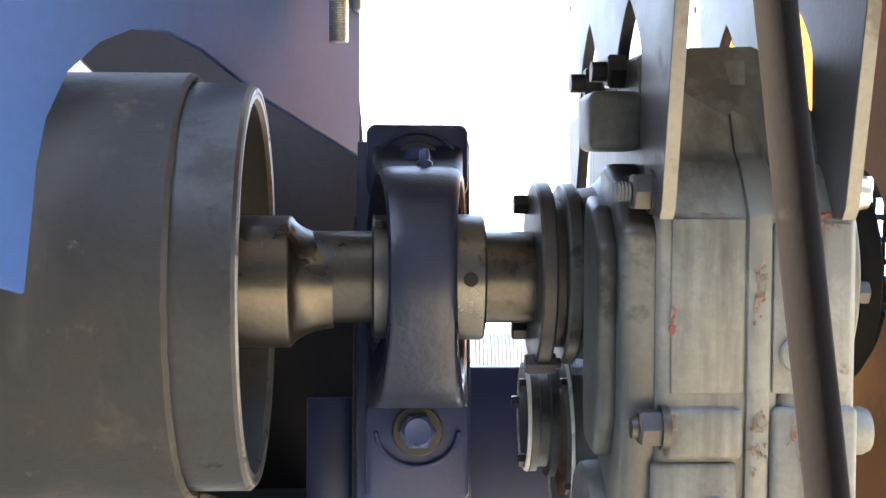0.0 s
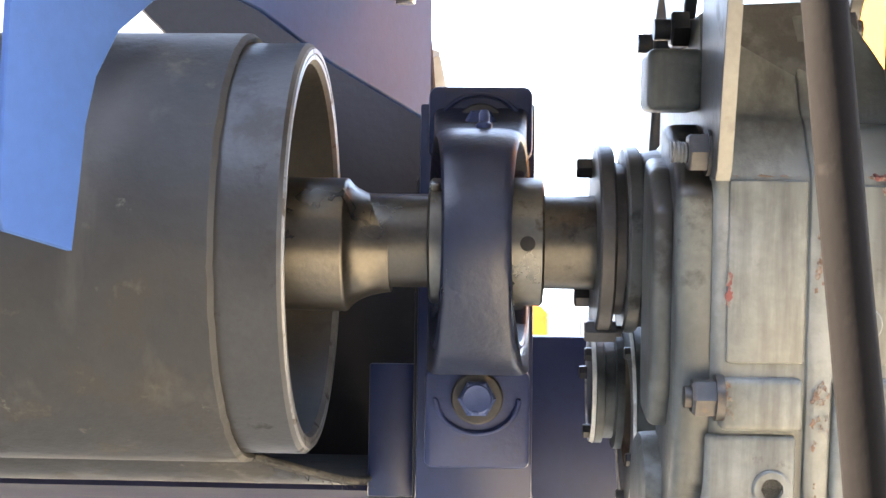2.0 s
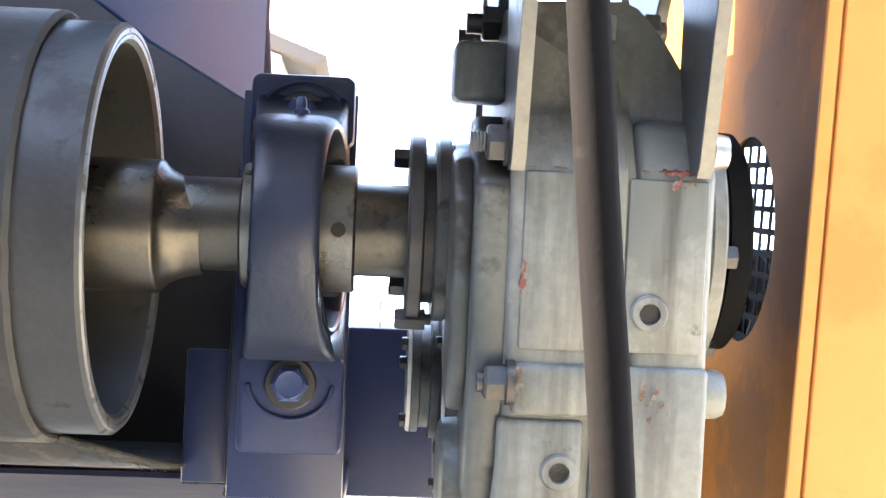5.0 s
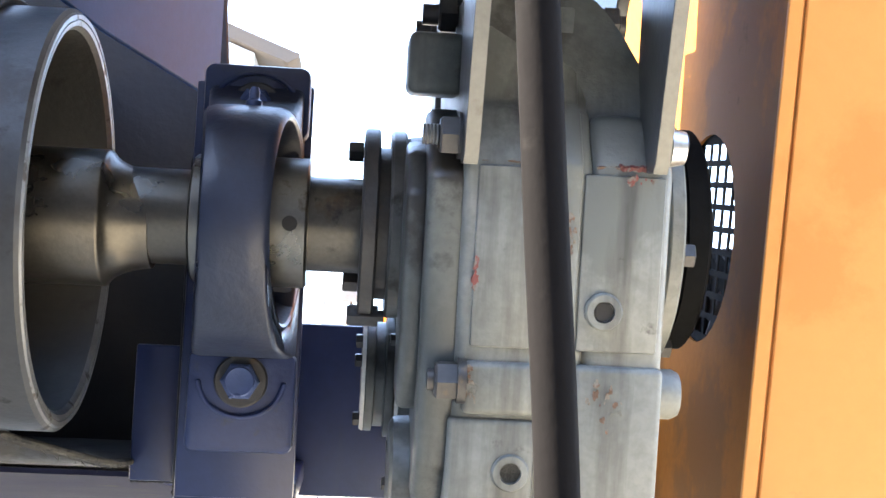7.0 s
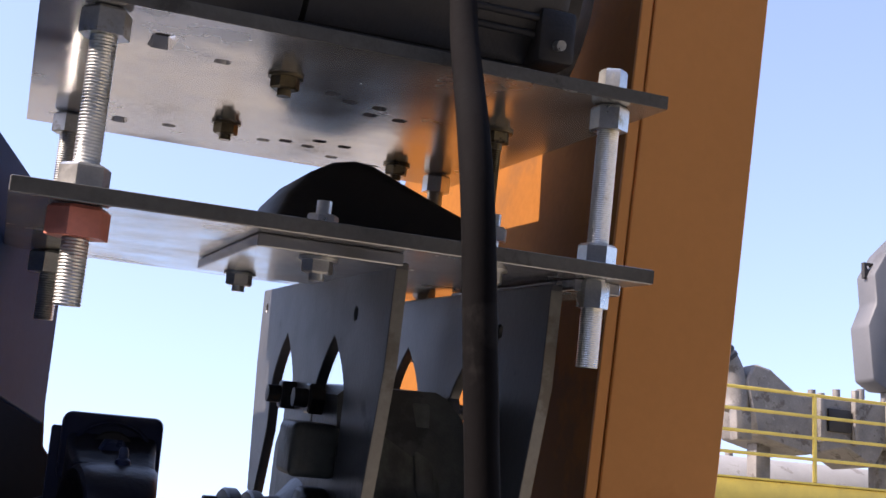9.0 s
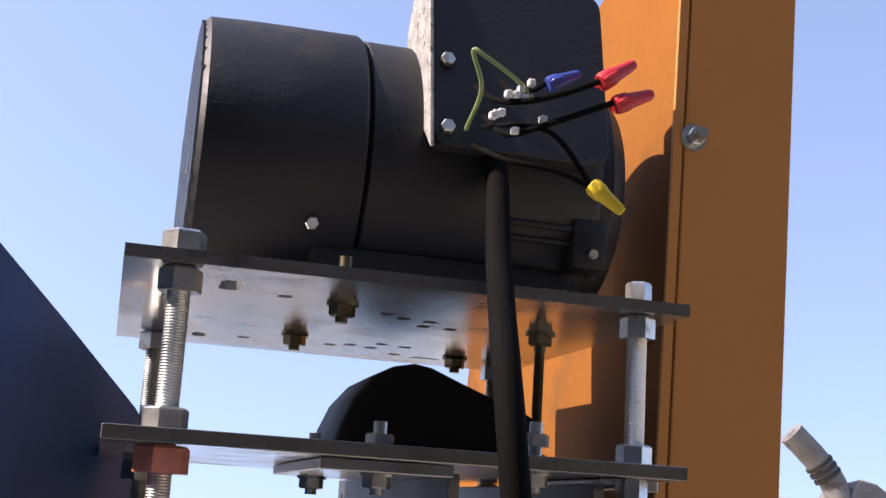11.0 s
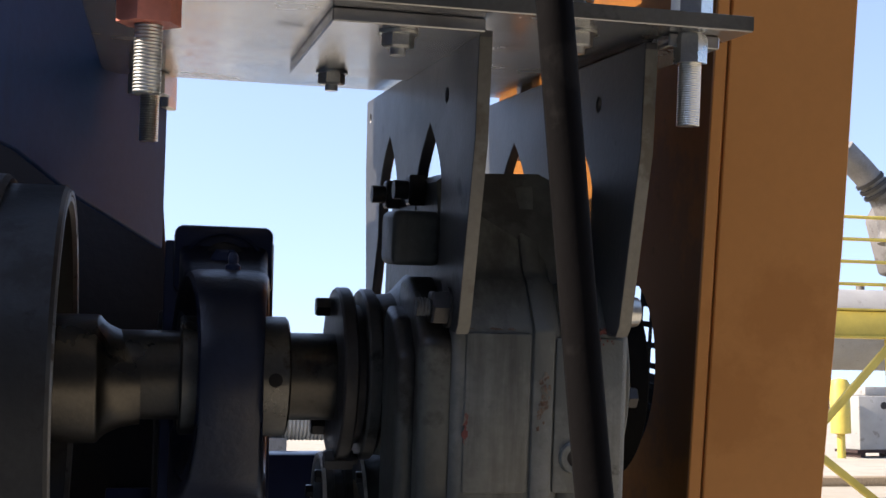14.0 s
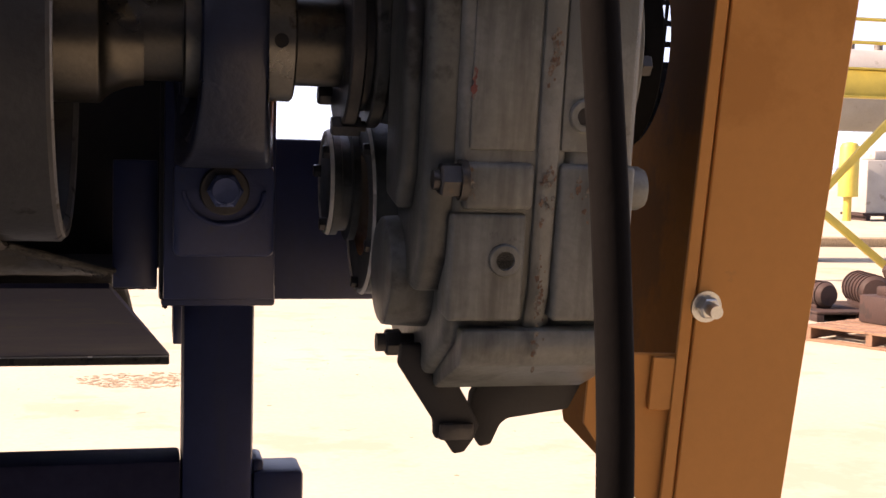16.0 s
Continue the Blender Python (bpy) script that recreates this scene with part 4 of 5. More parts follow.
motor = thing("electric_motor", "black electric motor with open terminal box and loose leads", "motor", TILT)
ZM = 0.598
bm = B()
lathe(bm, [(-0.062, 0.060), (-0.066, 0.12), (-0.069, 0.141), (-0.064, 0.147), (-0.02, 0.149), (0.004, 0.1495), (0.088, 0.1505), (0.092, 0.148), (0.092, 0.138)], seg=72, at=(0, 0, ZM), close=False)
fan = part("fan_cover", bm, M_BLACK, motor)
for k in range(22):
    bm = B()
    v = -0.13 + 0.26 * k / 21
    h = math.sqrt(max(0.142 ** 2 - v * v, 0))
    box(bm, -0.0715, -0.0665, v - 0.0016, v + 0.0016, ZM - h, ZM + h)
    part("grille_bar", bm, M_BAR, fan)
bm = B()
lathe(bm, [(0.080, 0.140), (0.094, 0.140), (0.098, 0.146), (0.33, 0.146), (0.338, 0.142), (0.342, 0.125)], seg=72, at=(0, 0, ZM))
part("stator_body", bm, M_BLACK, motor)
bm = B()
lathe(bm, [(0.338, 0.138), (0.352, 0.138), (0.372, 0.118), (0.385, 0.085), (0.392, 0.045), (0.40, 0.045)], seg=56, at=(0, 0, ZM))
part("end_bell", bm, M_BLACK, motor)
for y0, y1 in ((-0.112, -0.045), (0.045, 0.112)):
    bm = B()
    box(bm, 0.05, 0.32, y0, y1, 0.4455, 0.50, 0.008)
    part("foot", bm, M_SOOT, motor)
bm = B()
box(bm, 0.309, 0.346, -0.1415, -0.085, 0.497, 0.548, 0.005)
ear = part("bell_lug", bm, M_BLACK, motor)
bm = B()
rod(bm, (0.327, -0.140, 0.513), (0.327, -0.152, 0.511), 0.0048)
part("lug_screw", bm, M_ZINC, ear)
for y, z in ((-0.1335, 0.5385), (-0.1265, 0.5245)):
    bm = B()
    rod(bm, (0.240, y, z), (0.310, y, z), 0.0036)
    part("casting_rib", bm, M_BLACK, motor)
bm = B()
box(bm, 0.152, 0.33, -0.158, -0.08, 0.602, 0.800, 0.008)
lean(bm)
bx = part("terminal_box", bm, M_BLACK, motor)
bm = B()
prism(bm, [(-0.038, 0.705), (-0.174, 0.592), (-0.118, 0.815), (-0.067, 0.805), (-0.040, 0.755)], 0.0045, at(YZX, 0.147), 0.001, 1)
part("box_flange", bm, M_FOAM, bx, "pale rough edge of the open box")
bm = B()
prism(bm, round_rect(0.152, 0.335, 0.598, 0.805, 0.02), 0.006, at(XZY, 0, -0.166), 0.001, 1)
lean(bm)
part("box_face", bm, M_BLACK, bx)
for x, z in ((0.166, 0.694), (0.166, 0.617)):
    bm = B()
    hexa(bm, (x, -0.1665, z), (0, -1, 0), 0.0075, 0.006)
    lean(bm)
    part("box_screw", bm, M_ZINC, bx)
bm = B()
hexa(bm, (0.047, -0.128, 0.515), (0, -1, -0.5), 0.0065, 0.006)
part("cover_screw", bm, M_ZINC, motor)
# leads and wire connectors
LEADS = [("lead", M_RUBBER, 0.0030, [(0.19, -0.17, 0.66), (0.20, -0.21, 0.635), (0.225, -0.235, 0.630), (0.26, -0.24, 0.642), (0.292, -0.24, 0.658)]),
         ("lead", M_RUBBER, 0.0030, [(0.20, -0.17, 0.63), (0.21, -0.22, 0.60), (0.25, -0.24, 0.612), (0.309, -0.24, 0.640)]),
         ("lead", M_RUBBER, 0.0028, [(0.215, -0.17, 0.67), (0.22, -0.20, 0.650), (0.235, -0.22, 0.648), (0.25, -0.22, 0.66)]),
         ("lead", M_RUBBER, 0.0026, [(0.20, -0.17, 0.62), (0.22, -0.22, 0.61), (0.25, -0.24, 0.598), (0.287, -0.24, 0.556)]),
         ("lead", M_RUBBER, 0.0026, [(0.19, -0.17, 0.60), (0.21, -0.22, 0.575), (0.25, -0.24, 0.565), (0.287, -0.24, 0.554)]),
         ("earth_lead", M_WIRE_G, 0.0022, [(0.183, -0.17, 0.615), (0.182, -0.22, 0.640), (0.168, -0.235, 0.670), (0.180, -0.24, 0.664), (0.212, -0.235, 0.648), (0.24, -0.20, 0.645)])]
for n, mat, r, pts in LEADS:
    bm = B()
    tube(bm, pts, r, 8)
    part(n, bm, mat, motor, "loose green earth wire" if mat is M_WIRE_G else "")


def connector(p, d, mat, label, s=1.0):
    a = Vector(d).normalized()
    p = Vector(p)
    bm = B()
    q = a.to_track_quat("Z", "Y").to_matrix().to_4x4()
    lathe(bm, [(0, 0.0075 * s), (0.003 * s, 0.0088 * s), (0.013 * s, 0.0086 * s), (0.015 * s, 0.0074 * s), (0.036 * s, 0.0052 * s), (0.039 * s, 0.004 * s)], "z", seg=10)
    box(bm, -0.0150 * s, 0.0150 * s, -0.0018, 0.0018, 0.001 * s, 0.013 * s, 0.0012, 1)
    bmesh.ops.transform(bm, matrix=Matrix.Translation(p) @ q, verts=bm.verts)
    part("wire_connector", bm, mat, motor, label)


connector((0.292, -0.24, 0.656), (0.028, 0, 0.020), M_WN_RED, "red twist-on wire connector", 1.08)
connector((0.307, -0.24, 0.636), (0.034, 0, 0.015), M_WN_RED, "red twist-on wire connector", 1.08)
connector((0.245, -0.225, 0.652), (0.02, 0, 0.010), M_WN_BLUE, "blue twist-on wire connector", 0.9)
connector((0.287, -0.24, 0.556), (0.024, -0.01, -0.022), M_WN_YEL, "yellow twist-on wire connector", 1.0)
random.seed(3)
for x, z in ((0.218, 0.642), (0.214, 0.636), (0.222, 0.634), (0.195, 0.615), (0.200, 0.617), (0.214, 0.601), (0.241, 0.616), (0.206, 0.636), (0.228, 0.650), (0.192, 0.613)):
    bm = B()
    box(bm, x - 0.0035, x + 0.0035, -0.232, -0.225, z - 0.0035, z + 0.0035, 0.001, 1)
    part("wire_tag", bm, M_WHITE, motor, "small white wire tag")

# ---------------------------------------------------------------- belt guard
guard = thing("belt_guard", "tall orange painted steel belt guard", "guard", TILT @ pose(0, 0, 0, 0, 1.6, 0))
bm = B()
# Side sheet takes the darker orange that stands for its shade.
side = [(-0.092, -0.43), (0.22, -0.43), (0.42, -0.20), (0.64, 0.12), (0.69, 0.27), (0.66, 0.50), (0.54, 0.74), (0.34, 0.87), (0.08, 0.97), (-0.092, 0.97)]
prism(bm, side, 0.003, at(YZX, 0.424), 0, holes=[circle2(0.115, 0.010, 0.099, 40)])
part("side_panel", bm, M_ORANGE_SHADE, guard, "orange side sheet coloured darker and browner for the shade on it")
bm = B()
prism(bm, [(0.424, -0.43), (0.541, -0.43), (0.5565, 0.15), (0.5588, 0.97), (0.424, 0.97)], 0.003, at(XZY, 0, -0.0905))
part("front_panel", bm, M_ORANGE, guard)
bm = B()
box(bm, 0.4165, 0.4285, -0.0955, -0.0910, -0.43, 0.97, 0.001, 1)
part("edge_lip", bm, M_ORANGE, guard)
bm = B()
prism(bm, [(0.431, -0.43), (0.5415, -0.43), (0.557, 0.15), (0.5593, 0.97), (0.431, 0.97)], 0.0045, at(XZY, 0, -0.0955), 0.0012, 1)
part("cover_sheet", bm, M_ORANGE, guard)
bm = B()
prism(bm, [(0.4235, -0.262), (0.335, -0.262), (0.335, -0.330), (0.385, -0.395), (0.4235, -0.43)], 0.004, at(XZY, 0, -0.088), 0.0008, 1)
box(bm, 0.395, 0.4235, -0.0935, -0.0885, -0.315, -0.264, 0.001, 1)
part("bracket_tab", bm, M_ORANGE, guard)
bm = B()
cells = []
for i in range(-4, 5):
    for k in range(-5, 6):
        u, v = 0.115 + i * 0.027, 0.010 + k * 0.0205
        if math.hypot(u - 0.115, v - 0.010) < 0.092:
            cells.append([(u - 0.0105, v - 0.0074), (u + 0.0105, v - 0.0074), (u + 0.0105, v + 0.0074), (u - 0.0105, v + 0.0074)])
prism(bm, circle2(0.115, 0.010, 0.112, 48), 0.0015, at(YZX, 0.4285), holes=cells)
part("perforated_window", bm, M_FLATBLACK, guard, "black perforated metal behind the round opening")
bm = B()
lathe(bm, [(0.445, 0.012), (0.445, 0.030), (0.452, 0.034), (0.452, 0.130), (0.445, 0.134), (0.445, 0.146), (0.452, 0.150), (0.462, 0.143), (0.472, 0.150), (0.482, 0.143), (0.492, 0.150), (0.498, 0.146), (0.498, 0.02)], seg=56, at=(0, 0.185, -0.150))
sheave = part("sheave", bm, M_FLATBLACK, guard, "black grooved drive sheave inside the guard")
for k in range(4):
    a0 = radians(90 * k + 35)
    bm = B()
    rod(bm, (0.448, 0.185 + 0.03 * math.cos(a0), -0.150 + 0.03 * math.sin(a0)), (0.448, 0.185 + 0.133 * math.cos(a0), -0.150 + 0.133 * math.sin(a0)), 0.005)
    part("spoke_ridge", bm, M_DARKSTEEL, sheave)
for z in (0.678, -0.214):
    bm = B()
    lathe(bm, [(-0.0975, 0.005), (-0.0975, 0.0148), (-0.0957, 0.0150)], "y", (0.440, 0, z), 28)
    p = part("washer", bm, M_ZINC, guard)
    bm = B()
    hexa(bm, (0.440, -0.0975, z), (0, -1, 0), 0.0105, 0.009)
    rod(bm, (0.440, -0.106, z), (0.440, -0.120, z), 0.0062)
    part("bolt", bm, M_ZINC, p)

# ---------------------------------------------------------------- power cable
cable = thing("power_cable", "thick black rubber power cable hanging from the motor", "cable")
bm = B()
tube(bm, [(0.221, -0.205, 2.130), (0.217, -0.238, 2.080), (0.207, -0.275, 2.030), (0.194, -0.320, 1.972), (0.180, -0.375, 1.910), (0.168, -0.425, 1.852), (0.166, -0.450, 1.78), (0.176, -0.45, 1.65), (0.188, -0.45, 1.50), (0.198, -0.45, 1.38), (0.205, -0.45, 1.24),
          (0.209, -0.44, 1.0), (0.225, -0.40, 0.5), (0.265, -0.3, 0.10), (0.405, -0.15, 0.013), (0.905, 0.3, 0.013), (1.605, 0.2, 0.013)], 0.0115)
part("jacket", bm, M_RUBBER, cable)


# ---------------------------------------------------------------- the yard around
# Unseen dark wall, added behind the camera to hold back fill light.
bm = B()
box(bm, -16, 18, -5.3, -5.0, 0.0, 6.0)
tagged(part("wall_back", bm, M_WALL), "unseen dark wall added behind the camera to cut fill light", "wall", kind="structure")

# Unseen wall added at the left; its height sets the shadow on the ground.
bm = B()
box(bm, -10.3, -10.0, -4.99, 3.4, 0.0, 8.4)
tagged(part("wall_side", bm, M_WALL), "unseen dark wall added at the left to block sky and shade the ground", "wall", kind="structure")

# low kerb strip across the yard
bm = B()
box(bm, 4, 60, 20.8, 21.3, -0.05, 0.17, 0.02)
tagged(part("kerb", bm, M_DIRT), "low rusty brown kerb across the yard", "kerb", kind="structure")


def crumbs(name, cx, cy, rx, ry, n, mat, label, s0=0.01, s1=0.04):
    bm = B()
    for k in range(n):
        a, q = random.random() * 2 * math.pi, random.random() ** 0.6
        x, y, s = cx + rx * q * math.cos(a), cy + ry * q * math.sin(a), s0 + (s1 - s0) * random.random() ** 2
        r = bmesh.ops.create_icosphere(bm, subdivisions=1, radius=s)
        for v in r["verts"]:
            v.co = Vector((x + v.co.x * 1.6 * (0.6 + 0.8 * random.random()), y + v.co.y * 1.3, max(0, v.co.z * 0.5)))
    tagged(part(name, bm, mat), label, "dirt", kind="stuff")


random.seed(21)
crumbs("dirt_clods", -0.15, 7.1, 0.42, 0.30, 520, M_DIRT, "scattered dry dirt crumbs on the concrete", 0.003, 0.016)
crumbs("gravel_specks", 0.6, 7.5, 2.4, 3.4, 150, M_DIRT, "thin scatter of grit on the concrete", 0.002, 0.009)

# yellow steel platform
plat = thing("yellow_platform", "yellow painted steel platform with handrails and braces", "platform")


def beam(name, a, b, w, h, mat, parent, bevel=0.01):
    a, b = Vector(a), Vector(b)
    d = b - a
    q = d.to_track_quat("X", "Z").to_matrix().to_4x4()
    bm = B()
    box(bm, 0, d.length, -w / 2, w / 2, -h / 2, h / 2, bevel)
    bmesh.ops.transform(bm, matrix=Matrix.Translation(a) @ q, verts=bm.verts)
    return part(name, bm, mat, parent)


beam("deck_beam", (7.0, 14.0, 2.60), (17.0, 14.0, 2.60), 0.12, 0.33, M_YELLOW, plat)
beam("beam_flange", (7.0, 14.0, 2.785), (17.0, 14.0, 2.785), 0.22, 0.03, M_YELLOW, plat)
beam("beam_flange", (7.0, 14.0, 2.42), (17.0, 14.0, 2.42), 0.22, 0.03, M_YELLOW, plat)
for x in (6.9, 9.62, 12.6, 16.0):
    beam("post", (x, 14.0, 0.0), (x, 14.0, 2.40), 0.15, 0.15, M_YELLOW, plat)
for x in (6.9, 9.62, 12.6):
    beam("brace", (x - 0.08, 13.99, 2.28), (x - 1.30, 13.99, 1.05), 0.07, 0.10, M_YELLOW, plat)
    beam("brace", (x - 0.08, 13.99, 0.10), (x - 1.30, 13.99, 1.00), 0.07, 0.10, M_YELLOW, plat)
for z in (3.12, 3.42, 3.72, 4.02):
    beam("handrail", (7.0, 13.9, z), (17.0, 13.9, z), 0.045, 0.045, M_YELLOW, plat)
for x in (7.0, 10.9, 13.0, 15.0, 17.0):
    beam("rail_post", (x, 13.9, 2.80), (x, 13.9, 4.04), 0.05, 0.05, M_YELLOW, plat)

# white tank behind the platform
tank = thing("storage_tank", "pale grey horizontal steel tank behind the platform", "tank", pose(0, 17.5, 2.75))
bm = B()
lathe(bm, [(8.3, 0.05), (8.36, 0.40), (8.5, 0.60), (8.7, 0.66), (15.6, 0.66), (15.8, 0.60), (15.9, 0.4), (15.95, 0.05)], seg=40)
part("shell", bm, M_TANK, tank)
for k in range(6):
    bm = B()
    lathe(bm, [(0.62, 0.07), (0.74, 0.07), (0.76, 0.05)], "z", (9.8 + k * 0.5, 0, 0), 12)
    part("nozzle", bm, M_GREY, tank)
for x in (10.0, 14.2):
    bm = B()
    box(bm, x - 0.1, x + 0.1, -0.5, 0.5, -2.75, -0.35, 0.02)
    part("saddle", bm, M_GREY, tank)

# grey container on a skid, far off
tote = thing("metal_tote", "pale grey metal tote with a round black vent", "container", pose(20.5, 33.5, 0))
bm = B()
box(bm, 0, 1.70, -0.6, 0.6, 0.22, 1.82, 0.05)
part("body", bm, M_TANK, tote)
bm = B()
box(bm, 0.35, 1.30, -0.4, 0.4, 1.82, 2.10, 0.05)
part("lid_box", bm, M_TANK, tote)
bm = B()
lathe(bm, [(-0.615, 0.11), (-0.60, 0.11)], "y", (0.84, 0, 1.53), 20)
part("vent", bm, M_SOOT, tote)
bm = B()
box(bm, -0.1, 1.65, -0.65, 0.65, 0.14, 0.22)
part("skid_deck", bm, M_OXIDE, tote)
for x in (0.0, 1.4):
    bm = B()
    box(bm, x, x + 0.15, -0.65, 0.65, 0.0, 0.139)
    part("skid_foot", bm, M_OXIDE, tote)
drumt = thing("yellow_tank", "yellow upright tank on a post in the yard", "tank", pose(19.72, 32.6, 0))
bm = B()
lathe(bm, [(0.0, 0.12), (0.70, 0.12), (0.72, 0.29), (2.15, 0.29), (2.28, 0.22), (2.32, 0.06)], "z", seg=28)
part("shell", bm, M_YELLOW, drumt)

# pallets with rusty castings
pallet = thing("wooden_pallet", "weathered wooden pallet on the concrete", "pallet", pose(5.78, 8.72, 0, 0, 0, -62), "pallets in the yard")
for k in range(7):
    bm = B()
    box(bm, -0.1, 1.1, -0.5 + k * 0.155, -0.39 + k * 0.155, 0.115, 0.137, 0.003, 1)
    part("deck_board", bm, M_WOOD, pallet)
for k in range(3):
    bm = B()
    box(bm, -0.1 + k * 0.57, -0.04 + k * 0.57, -0.5, 0.54, 0.022, 0.1145, 0.003, 1)
    part("stringer", bm, M_WOOD, pallet)
for k in range(3):
    bm = B()
    box(bm, -0.1, 1.1, -0.5 + k * 0.46, -0.39 + k * 0.46, 0.0, 0.0215, 0.003, 1)
    part("bottom_board", bm, M_WOOD, pallet)
copy_thing(pallet, pose(7.9, 10.6, 0, 0, 0, -8))


def casting(m, r, length, label):
    t = thing("rusty_motor_casting", label, "casting", m, "rusty castings on the pallets")
    bm = B()
    lathe(bm, [(0, r * 0.35), (0.01, r * 0.8), (0.05, r), (length - 0.05, r), (length - 0.01, r * 0.8), (length, r * 0.35)], "y", seg=28)
    part("barrel", bm, M_OXIDE, t)
    for k in range(6):
        bm = B()
        y = 0.08 + (length - 0.16) * k / 5
        lathe(bm, [(y - 0.012, r * 0.9), (y - 0.012, r * 1.08), (y + 0.012, r * 1.08), (y + 0.012, r * 0.9)], "y", seg=28)
        part("rib", bm, M_OXIDE, t)
    bm = B()
    box(bm, -r * 0.7, r * 0.7, 0.08, length - 0.08, -r * 1.12, -r * 0.7, 0.01)
    part("base", bm, M_OXIDE, t)
    return t


casting(pose(6.30, 9.95, 0.10 + 0.13, 0, 0, 8), 0.125, 0.62, "dark red-brown ribbed iron casting on a low skid")
casting(pose(6.74, 9.85, 0.10 + 0.172, 0, 0, -14), 0.155, 0.66, "large dark red-brown ribbed iron casting on a low skid")
casting(pose(8.1, 10.2, 0.137 + 0.28, 0, 0, 10), 0.24, 0.66, "large dark red-brown ribbed iron casting on a pallet")
skid = thing("casting_skid", "low red-brown iron skid on the concrete", "skid", pose(6.06, 9.75, 0))
bm = B()
box(bm, 0.0, 1.0, 0.0, 0.95, 0.07, 0.0995, 0.01)
part("deck", bm, M_OXIDE, skid)
for x in (0.0, 0.45, 0.92):
    bm = B()
    box(bm, x, x + 0.08, 0.0, 0.95, 0.0, 0.0695, 0.008)
    part("runner", bm, M_OXIDE, skid)
block = thing("iron_block", "red-brown rusty iron block standing on a pallet", "block", pose(5.93, 8.48, 0.137, 0, 0, 12))
bm = B()
box(bm, 0.0, 0.34, -0.15, 0.25, 0, 0.24, 0.02)
box(bm, 0.10, 0.26, -0.05, 0.16, 0.23, 0.32, 0.02)
part("body", bm, M_OXIDE, block)
heap = thing("scrap_heap", "heap of dark rusty cast parts", "scrap", pose(9.55, 12.6, 0))
random.seed(8)
for k in range(16):
    bm = B()
    s = 0.13 + 0.15 * random.random()
    box(bm, -s, s, -s * 0.8, s * 0.8, -s * 0.5, s * 0.6, 0.03)
    h = random.random()
    m = pose(random.uniform(-0.7, 0.9) * (1 - h * 0.6), random.uniform(-0.5, 0.5), 0.15 + h * 0.34, random.uniform(-40, 40), random.uniform(-40, 40), random.uniform(0, 90))
    bmesh.ops.transform(bm, matrix=m, verts=bm.verts)
    part("cast_part", bm, M_OXIDE, heap)

# grey machine on the platform and the large hopper beyond it
mach = thing("grey_screening_machine", "grey dusty screening machine with a hose elbow", "machine", pose(0.15, 0, -0.14))
bm = B()
prism(bm, [(10.15, 4.40), (10.30, 4.66), (10.58, 4.60), (11.05, 4.28), (16.5, 4.30), (16.5, 3.62), (12.6, 3.62), (12.4, 3.30), (11.9, 3.55), (11.2, 3.40), (10.35, 3.60)], 1.0, at(XZY, 0, 14.7), 0.03, 1)
part("body", bm, M_GREY, mach)
bm = B()
tube(bm, [(9.35, 14.9, 5.28), (9.72, 14.9, 4.93), (9.98, 14.9, 4.60), (10.10, 14.9, 4.2), (10.08, 14.9, 3.95)], 0.19, 16)
part("hose", bm, M_GREY, mach)
for f in (0.0, 1.0, 2.0):
    bm = B()
    rod(bm, (9.76 + 0.06 * f, 14.9, 4.88 - 0.08 * f), (9.79 + 0.06 * f, 14.9, 4.84 - 0.08 * f), 0.215, 0.215, 20)
    part("clamp_band", bm, M_SOOT, mach)
beam("chute", (9.98, 14.6, 3.95), (10.0, 14.6, 3.50), 0.2, 0.26, M_GREY, mach, 0.03)
for k in range(8):
    x = 11.4 + k * 0.62
    beam("rib", (x, 14.64, 3.60), (x, 14.64, 4.33 + 0.10 * (k % 2)), 0.10, 0.08, M_GREY, mach)
for k in range(4):
    beam("side_pocket", (11.55 + k * 1.24, 14.67, 3.95), (11.95 + k * 1.24, 14.67, 3.95), 0.05, 0.34, M_SOOT, mach)
for k in range(5):
    bm = B()
    rod(bm, (11.5 + k * 0.45, 15.0, 4.28), (11.5 + k * 0.45, 15.0, 4.42 + 0.05 * (k % 3)), 0.06)
    part("top_fitting", bm, M_GREY, mach)
for x in (10.7, 12.9, 15.5):
    beam("stand", (x, 15.2, 2.80), (x, 15.2, 3.62), 0.25, 0.25, M_GREY, mach)
for x in (10.7, 12.9, 15.5):
    beam("column", (x, 15.2, 0.14), (x, 15.2, 2.79), 0.2, 0.2, M_GREY, mach)
hop = thing("grey_hopper", "large grey steel hopper with lifting lugs", "hopper", pose(0.35, 0, 0))
bm = B()
prism(bm, [(13.24, 4.74), (13.16, 5.65), (13.34, 6.05), (13.30, 6.55), (13.55, 6.95), (14.05, 7.45), (15.2, 8.2), (17.5, 8.2), (17.5, 4.62), (13.5, 4.60)], 0.5, at(XZY, 0, 16.0), 0.05, 2)
part("shell", bm, M_HOPPER, hop)
bm = B()
prism(bm, [(13.62, 5.1), (13.80, 5.15), (13.72, 5.6), (13.95, 6.55), (13.85, 6.40), (13.56, 5.75)], 0.06, at(XZY, 0, 15.93), 0.01, 1)
part("seam_fold", bm, M_SOOT, hop)
for x, z in ((13.24, 6.50), (13.80, 7.25)):
    bm = B()
    prism(bm, [(x, z), (x + 0.10, z), (x + 0.24, z + 0.14), (x + 0.20, z + 0.28), (x, z + 0.28)], 0.08, at(XZY, 0, 16.2), 0.01, 1, holes=[circle2(x + 0.12, z + 0.20, 0.05, 10)])
    part("lifting_lug", bm, M_SOOT, hop)
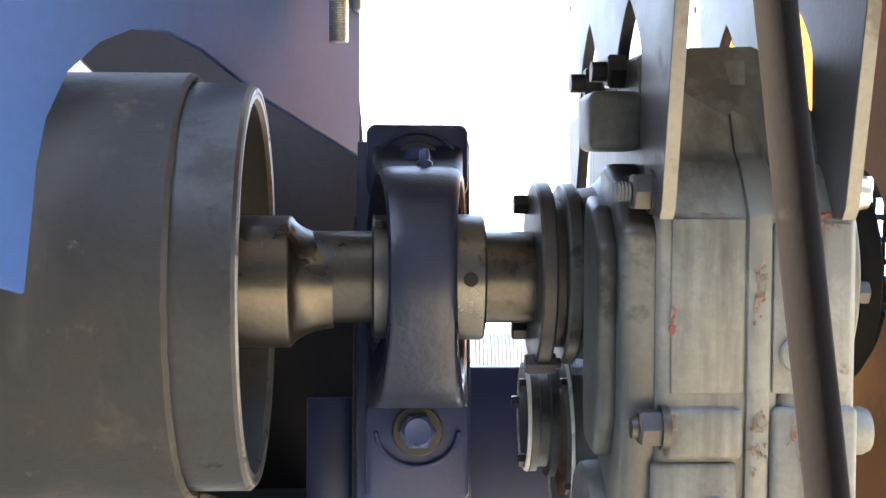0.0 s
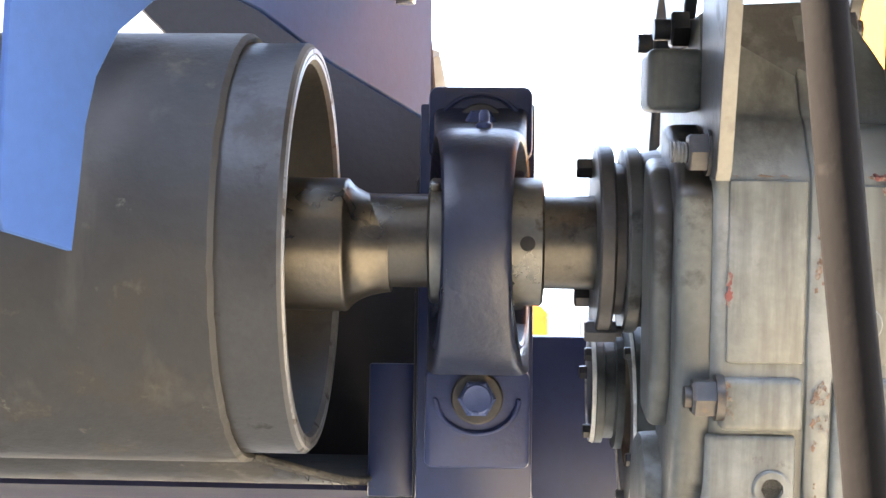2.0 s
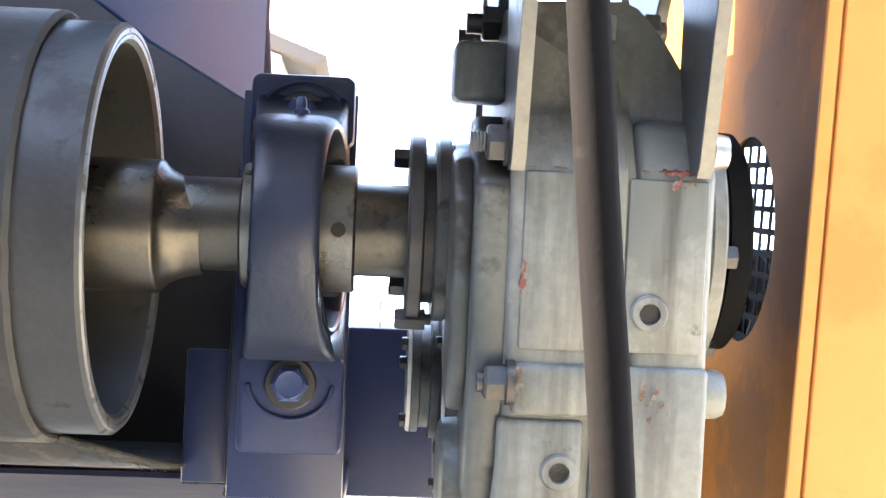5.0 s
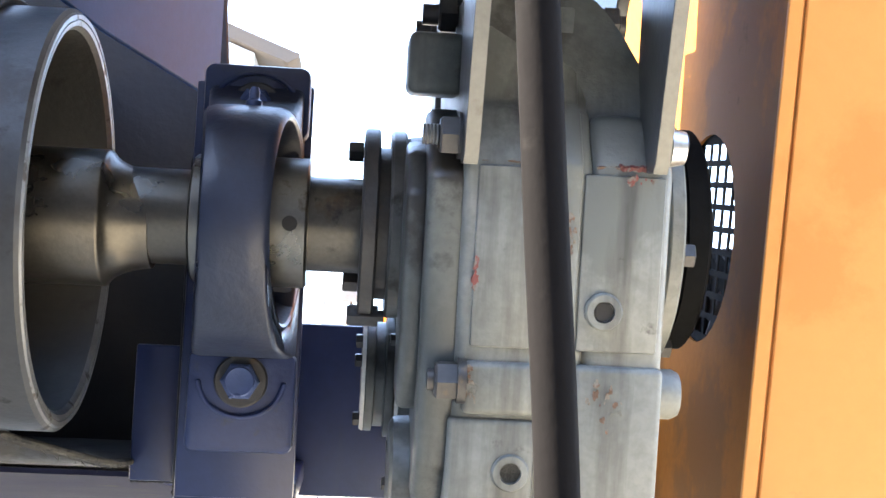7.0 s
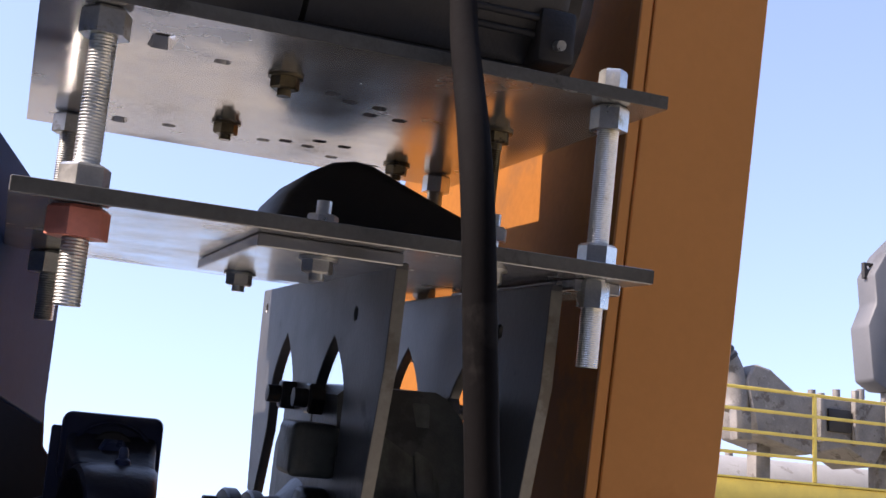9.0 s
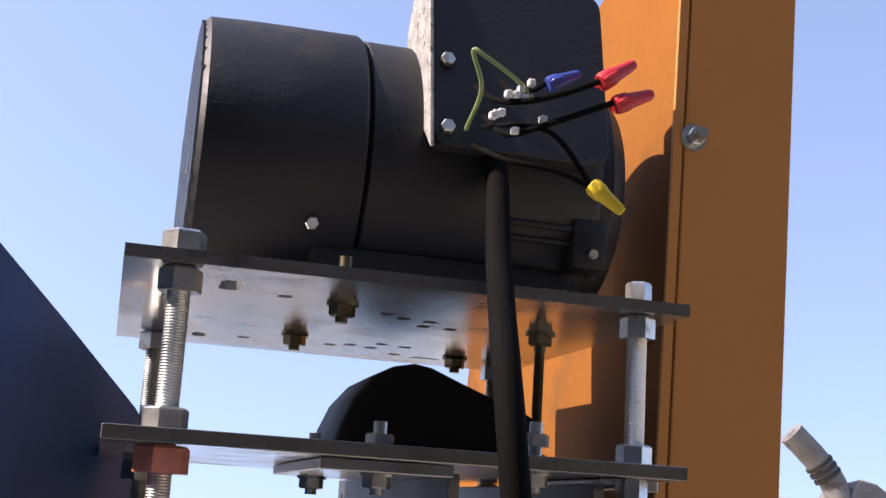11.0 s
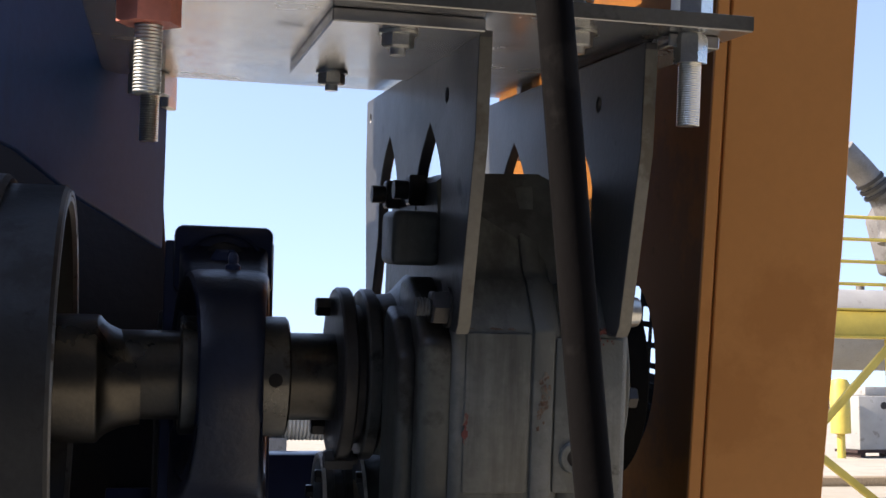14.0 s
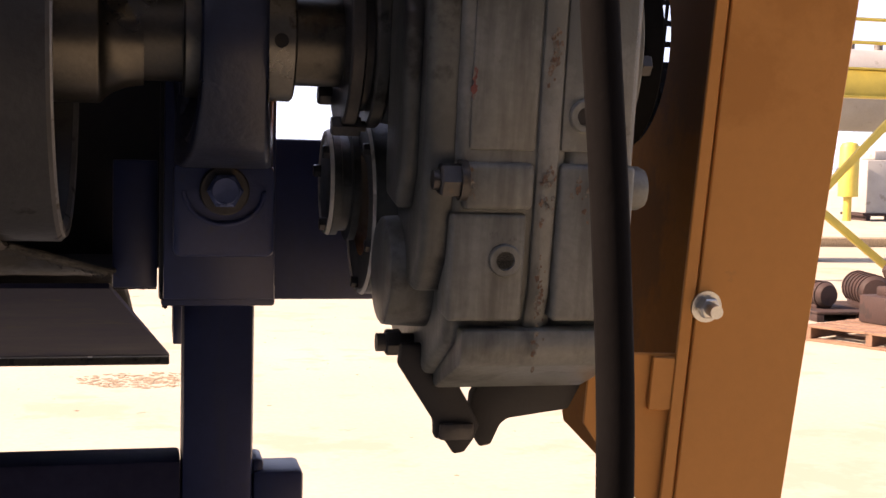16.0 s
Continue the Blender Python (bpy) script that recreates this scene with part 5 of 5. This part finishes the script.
for x in (13.8, 17.2):
    bm = B()
    box(bm, x - 0.12, x + 0.12, 16.15, 16.39, 0.0, 4.60, 0.02)
    part("support_leg", bm, M_GREY, hop)

# things seen low between bearing and reducer
pipe = thing("corrugated_pipe", "white corrugated culvert pipe lying on blocks", "pipe", pose(0, 26, 1.22))
prof = []
for k in range(66):
    r = 0.40 if k < 5 else 0.52
    prof += [(1.47 + k * 0.08, r - 0.04), (1.49 + k * 0.08, r), (1.53 + k * 0.08, r)]
bm = B()
lathe(bm, prof, seg=32)
part("barrel", bm, M_TANK, pipe)
for x in (2.6, 5.6):
    bm = B()
    box(bm, x - 0.2, x + 0.2, -0.5, 0.5, -1.22, -0.46, 0.02)
    part("block", bm, M_GREY, pipe)
skip = thing("orange_drive_hood", "orange painted steel drive hood on posts", "hood", pose(0, 24, 0))
bm = B()
prism(bm, [(0.40, 1.05), (1.05, 1.05), (1.03, 1.66), (0.92, 1.78), (0.73, 1.84), (0.55, 1.70)], 0.5, at(XZY, 0, 0), 0.02, 2)
part("hood", bm, M_ORANGE_DEEP, skip)
for x in (0.5, 0.95):
    beam("prop", (x, 0.25, 0.0), (x, 0.25, 1.049), 0.12, 0.12, M_ORANGE_DEEP, skip)
unit = thing("white_drive_unit", "small white drive unit on a stand", "machine", pose(-0.15, 25, 0))
bm = B()
lathe(bm, [(-0.35, 0.1), (-0.33, 0.2), (0.15, 0.22), (0.2, 0.16), (0.3, 0.1)], seg=20, at=(0, 0, 1.72))
part("drum", bm, M_PIPE, unit)
bm = B()
box(bm, -0.1, 0.42, -0.2, 0.2, 2.0, 2.35, 0.03)
part("box", bm, M_GREY, unit)
for x in (-0.3, 0.25):
    beam("stand_leg", (x, 0, 0), (x, 0, 2.0), 0.08, 0.08, M_GREY, unit)
beam("stand_bar", (-0.35, -0.05, 1.45), (0.6, -0.05, 1.45), 0.08, 0.1, M_GREY, unit)

# bare trees along the horizon
bm = B()
random.seed(31)
for k in range(420):
    x, y = random.uniform(-60, 160), random.uniform(225, 250)
    h = random.uniform(3.5, 7.5)
    for j in range(9):
        a, l = random.uniform(-0.7, 0.7), h * random.uniform(0.45, 1.0)
        b0 = h * random.uniform(0.0, 0.25)
        w = 0.10
        p = [Vector((x, y, b0)), Vector((x + w, y, b0)), Vector((x + l * math.sin(a) * 0.6, y + random.uniform(-1, 1), b0 + l * math.cos(a) * 0.85))]
        bm.faces.new([bm.verts.new(v) for v in p])
tagged(part("far_trees", bm, M_TREE), "line of bare winter trees on the horizon", "trees", kind="stuff")

# white building corner with its eave
house = thing("white_building", "white clad building with a projecting eave", "building", pose(0, 0, 0))
bm = B()
prism(bm, [(-12.0, 0.0), (-2.2, 0.0), (-2.2, 7.13), (-12.0, 10.75)], 8.6, at(XZY, 0, 25.4))
part("wall", bm, M_CLAD, house)
bm = B()
prism(bm, [(-12.4, 11.35), (-2.2, 7.46), (-1.23, 7.10), (-1.24, 7.02), (-1.48, 6.89), (-1.6, 6.95), (-2.2, 7.16), (-12.4, 10.95)], 9.2, at(XZY, 0, 25.1), 0.01, 1)
part("roof", bm, M_BROWN, house)
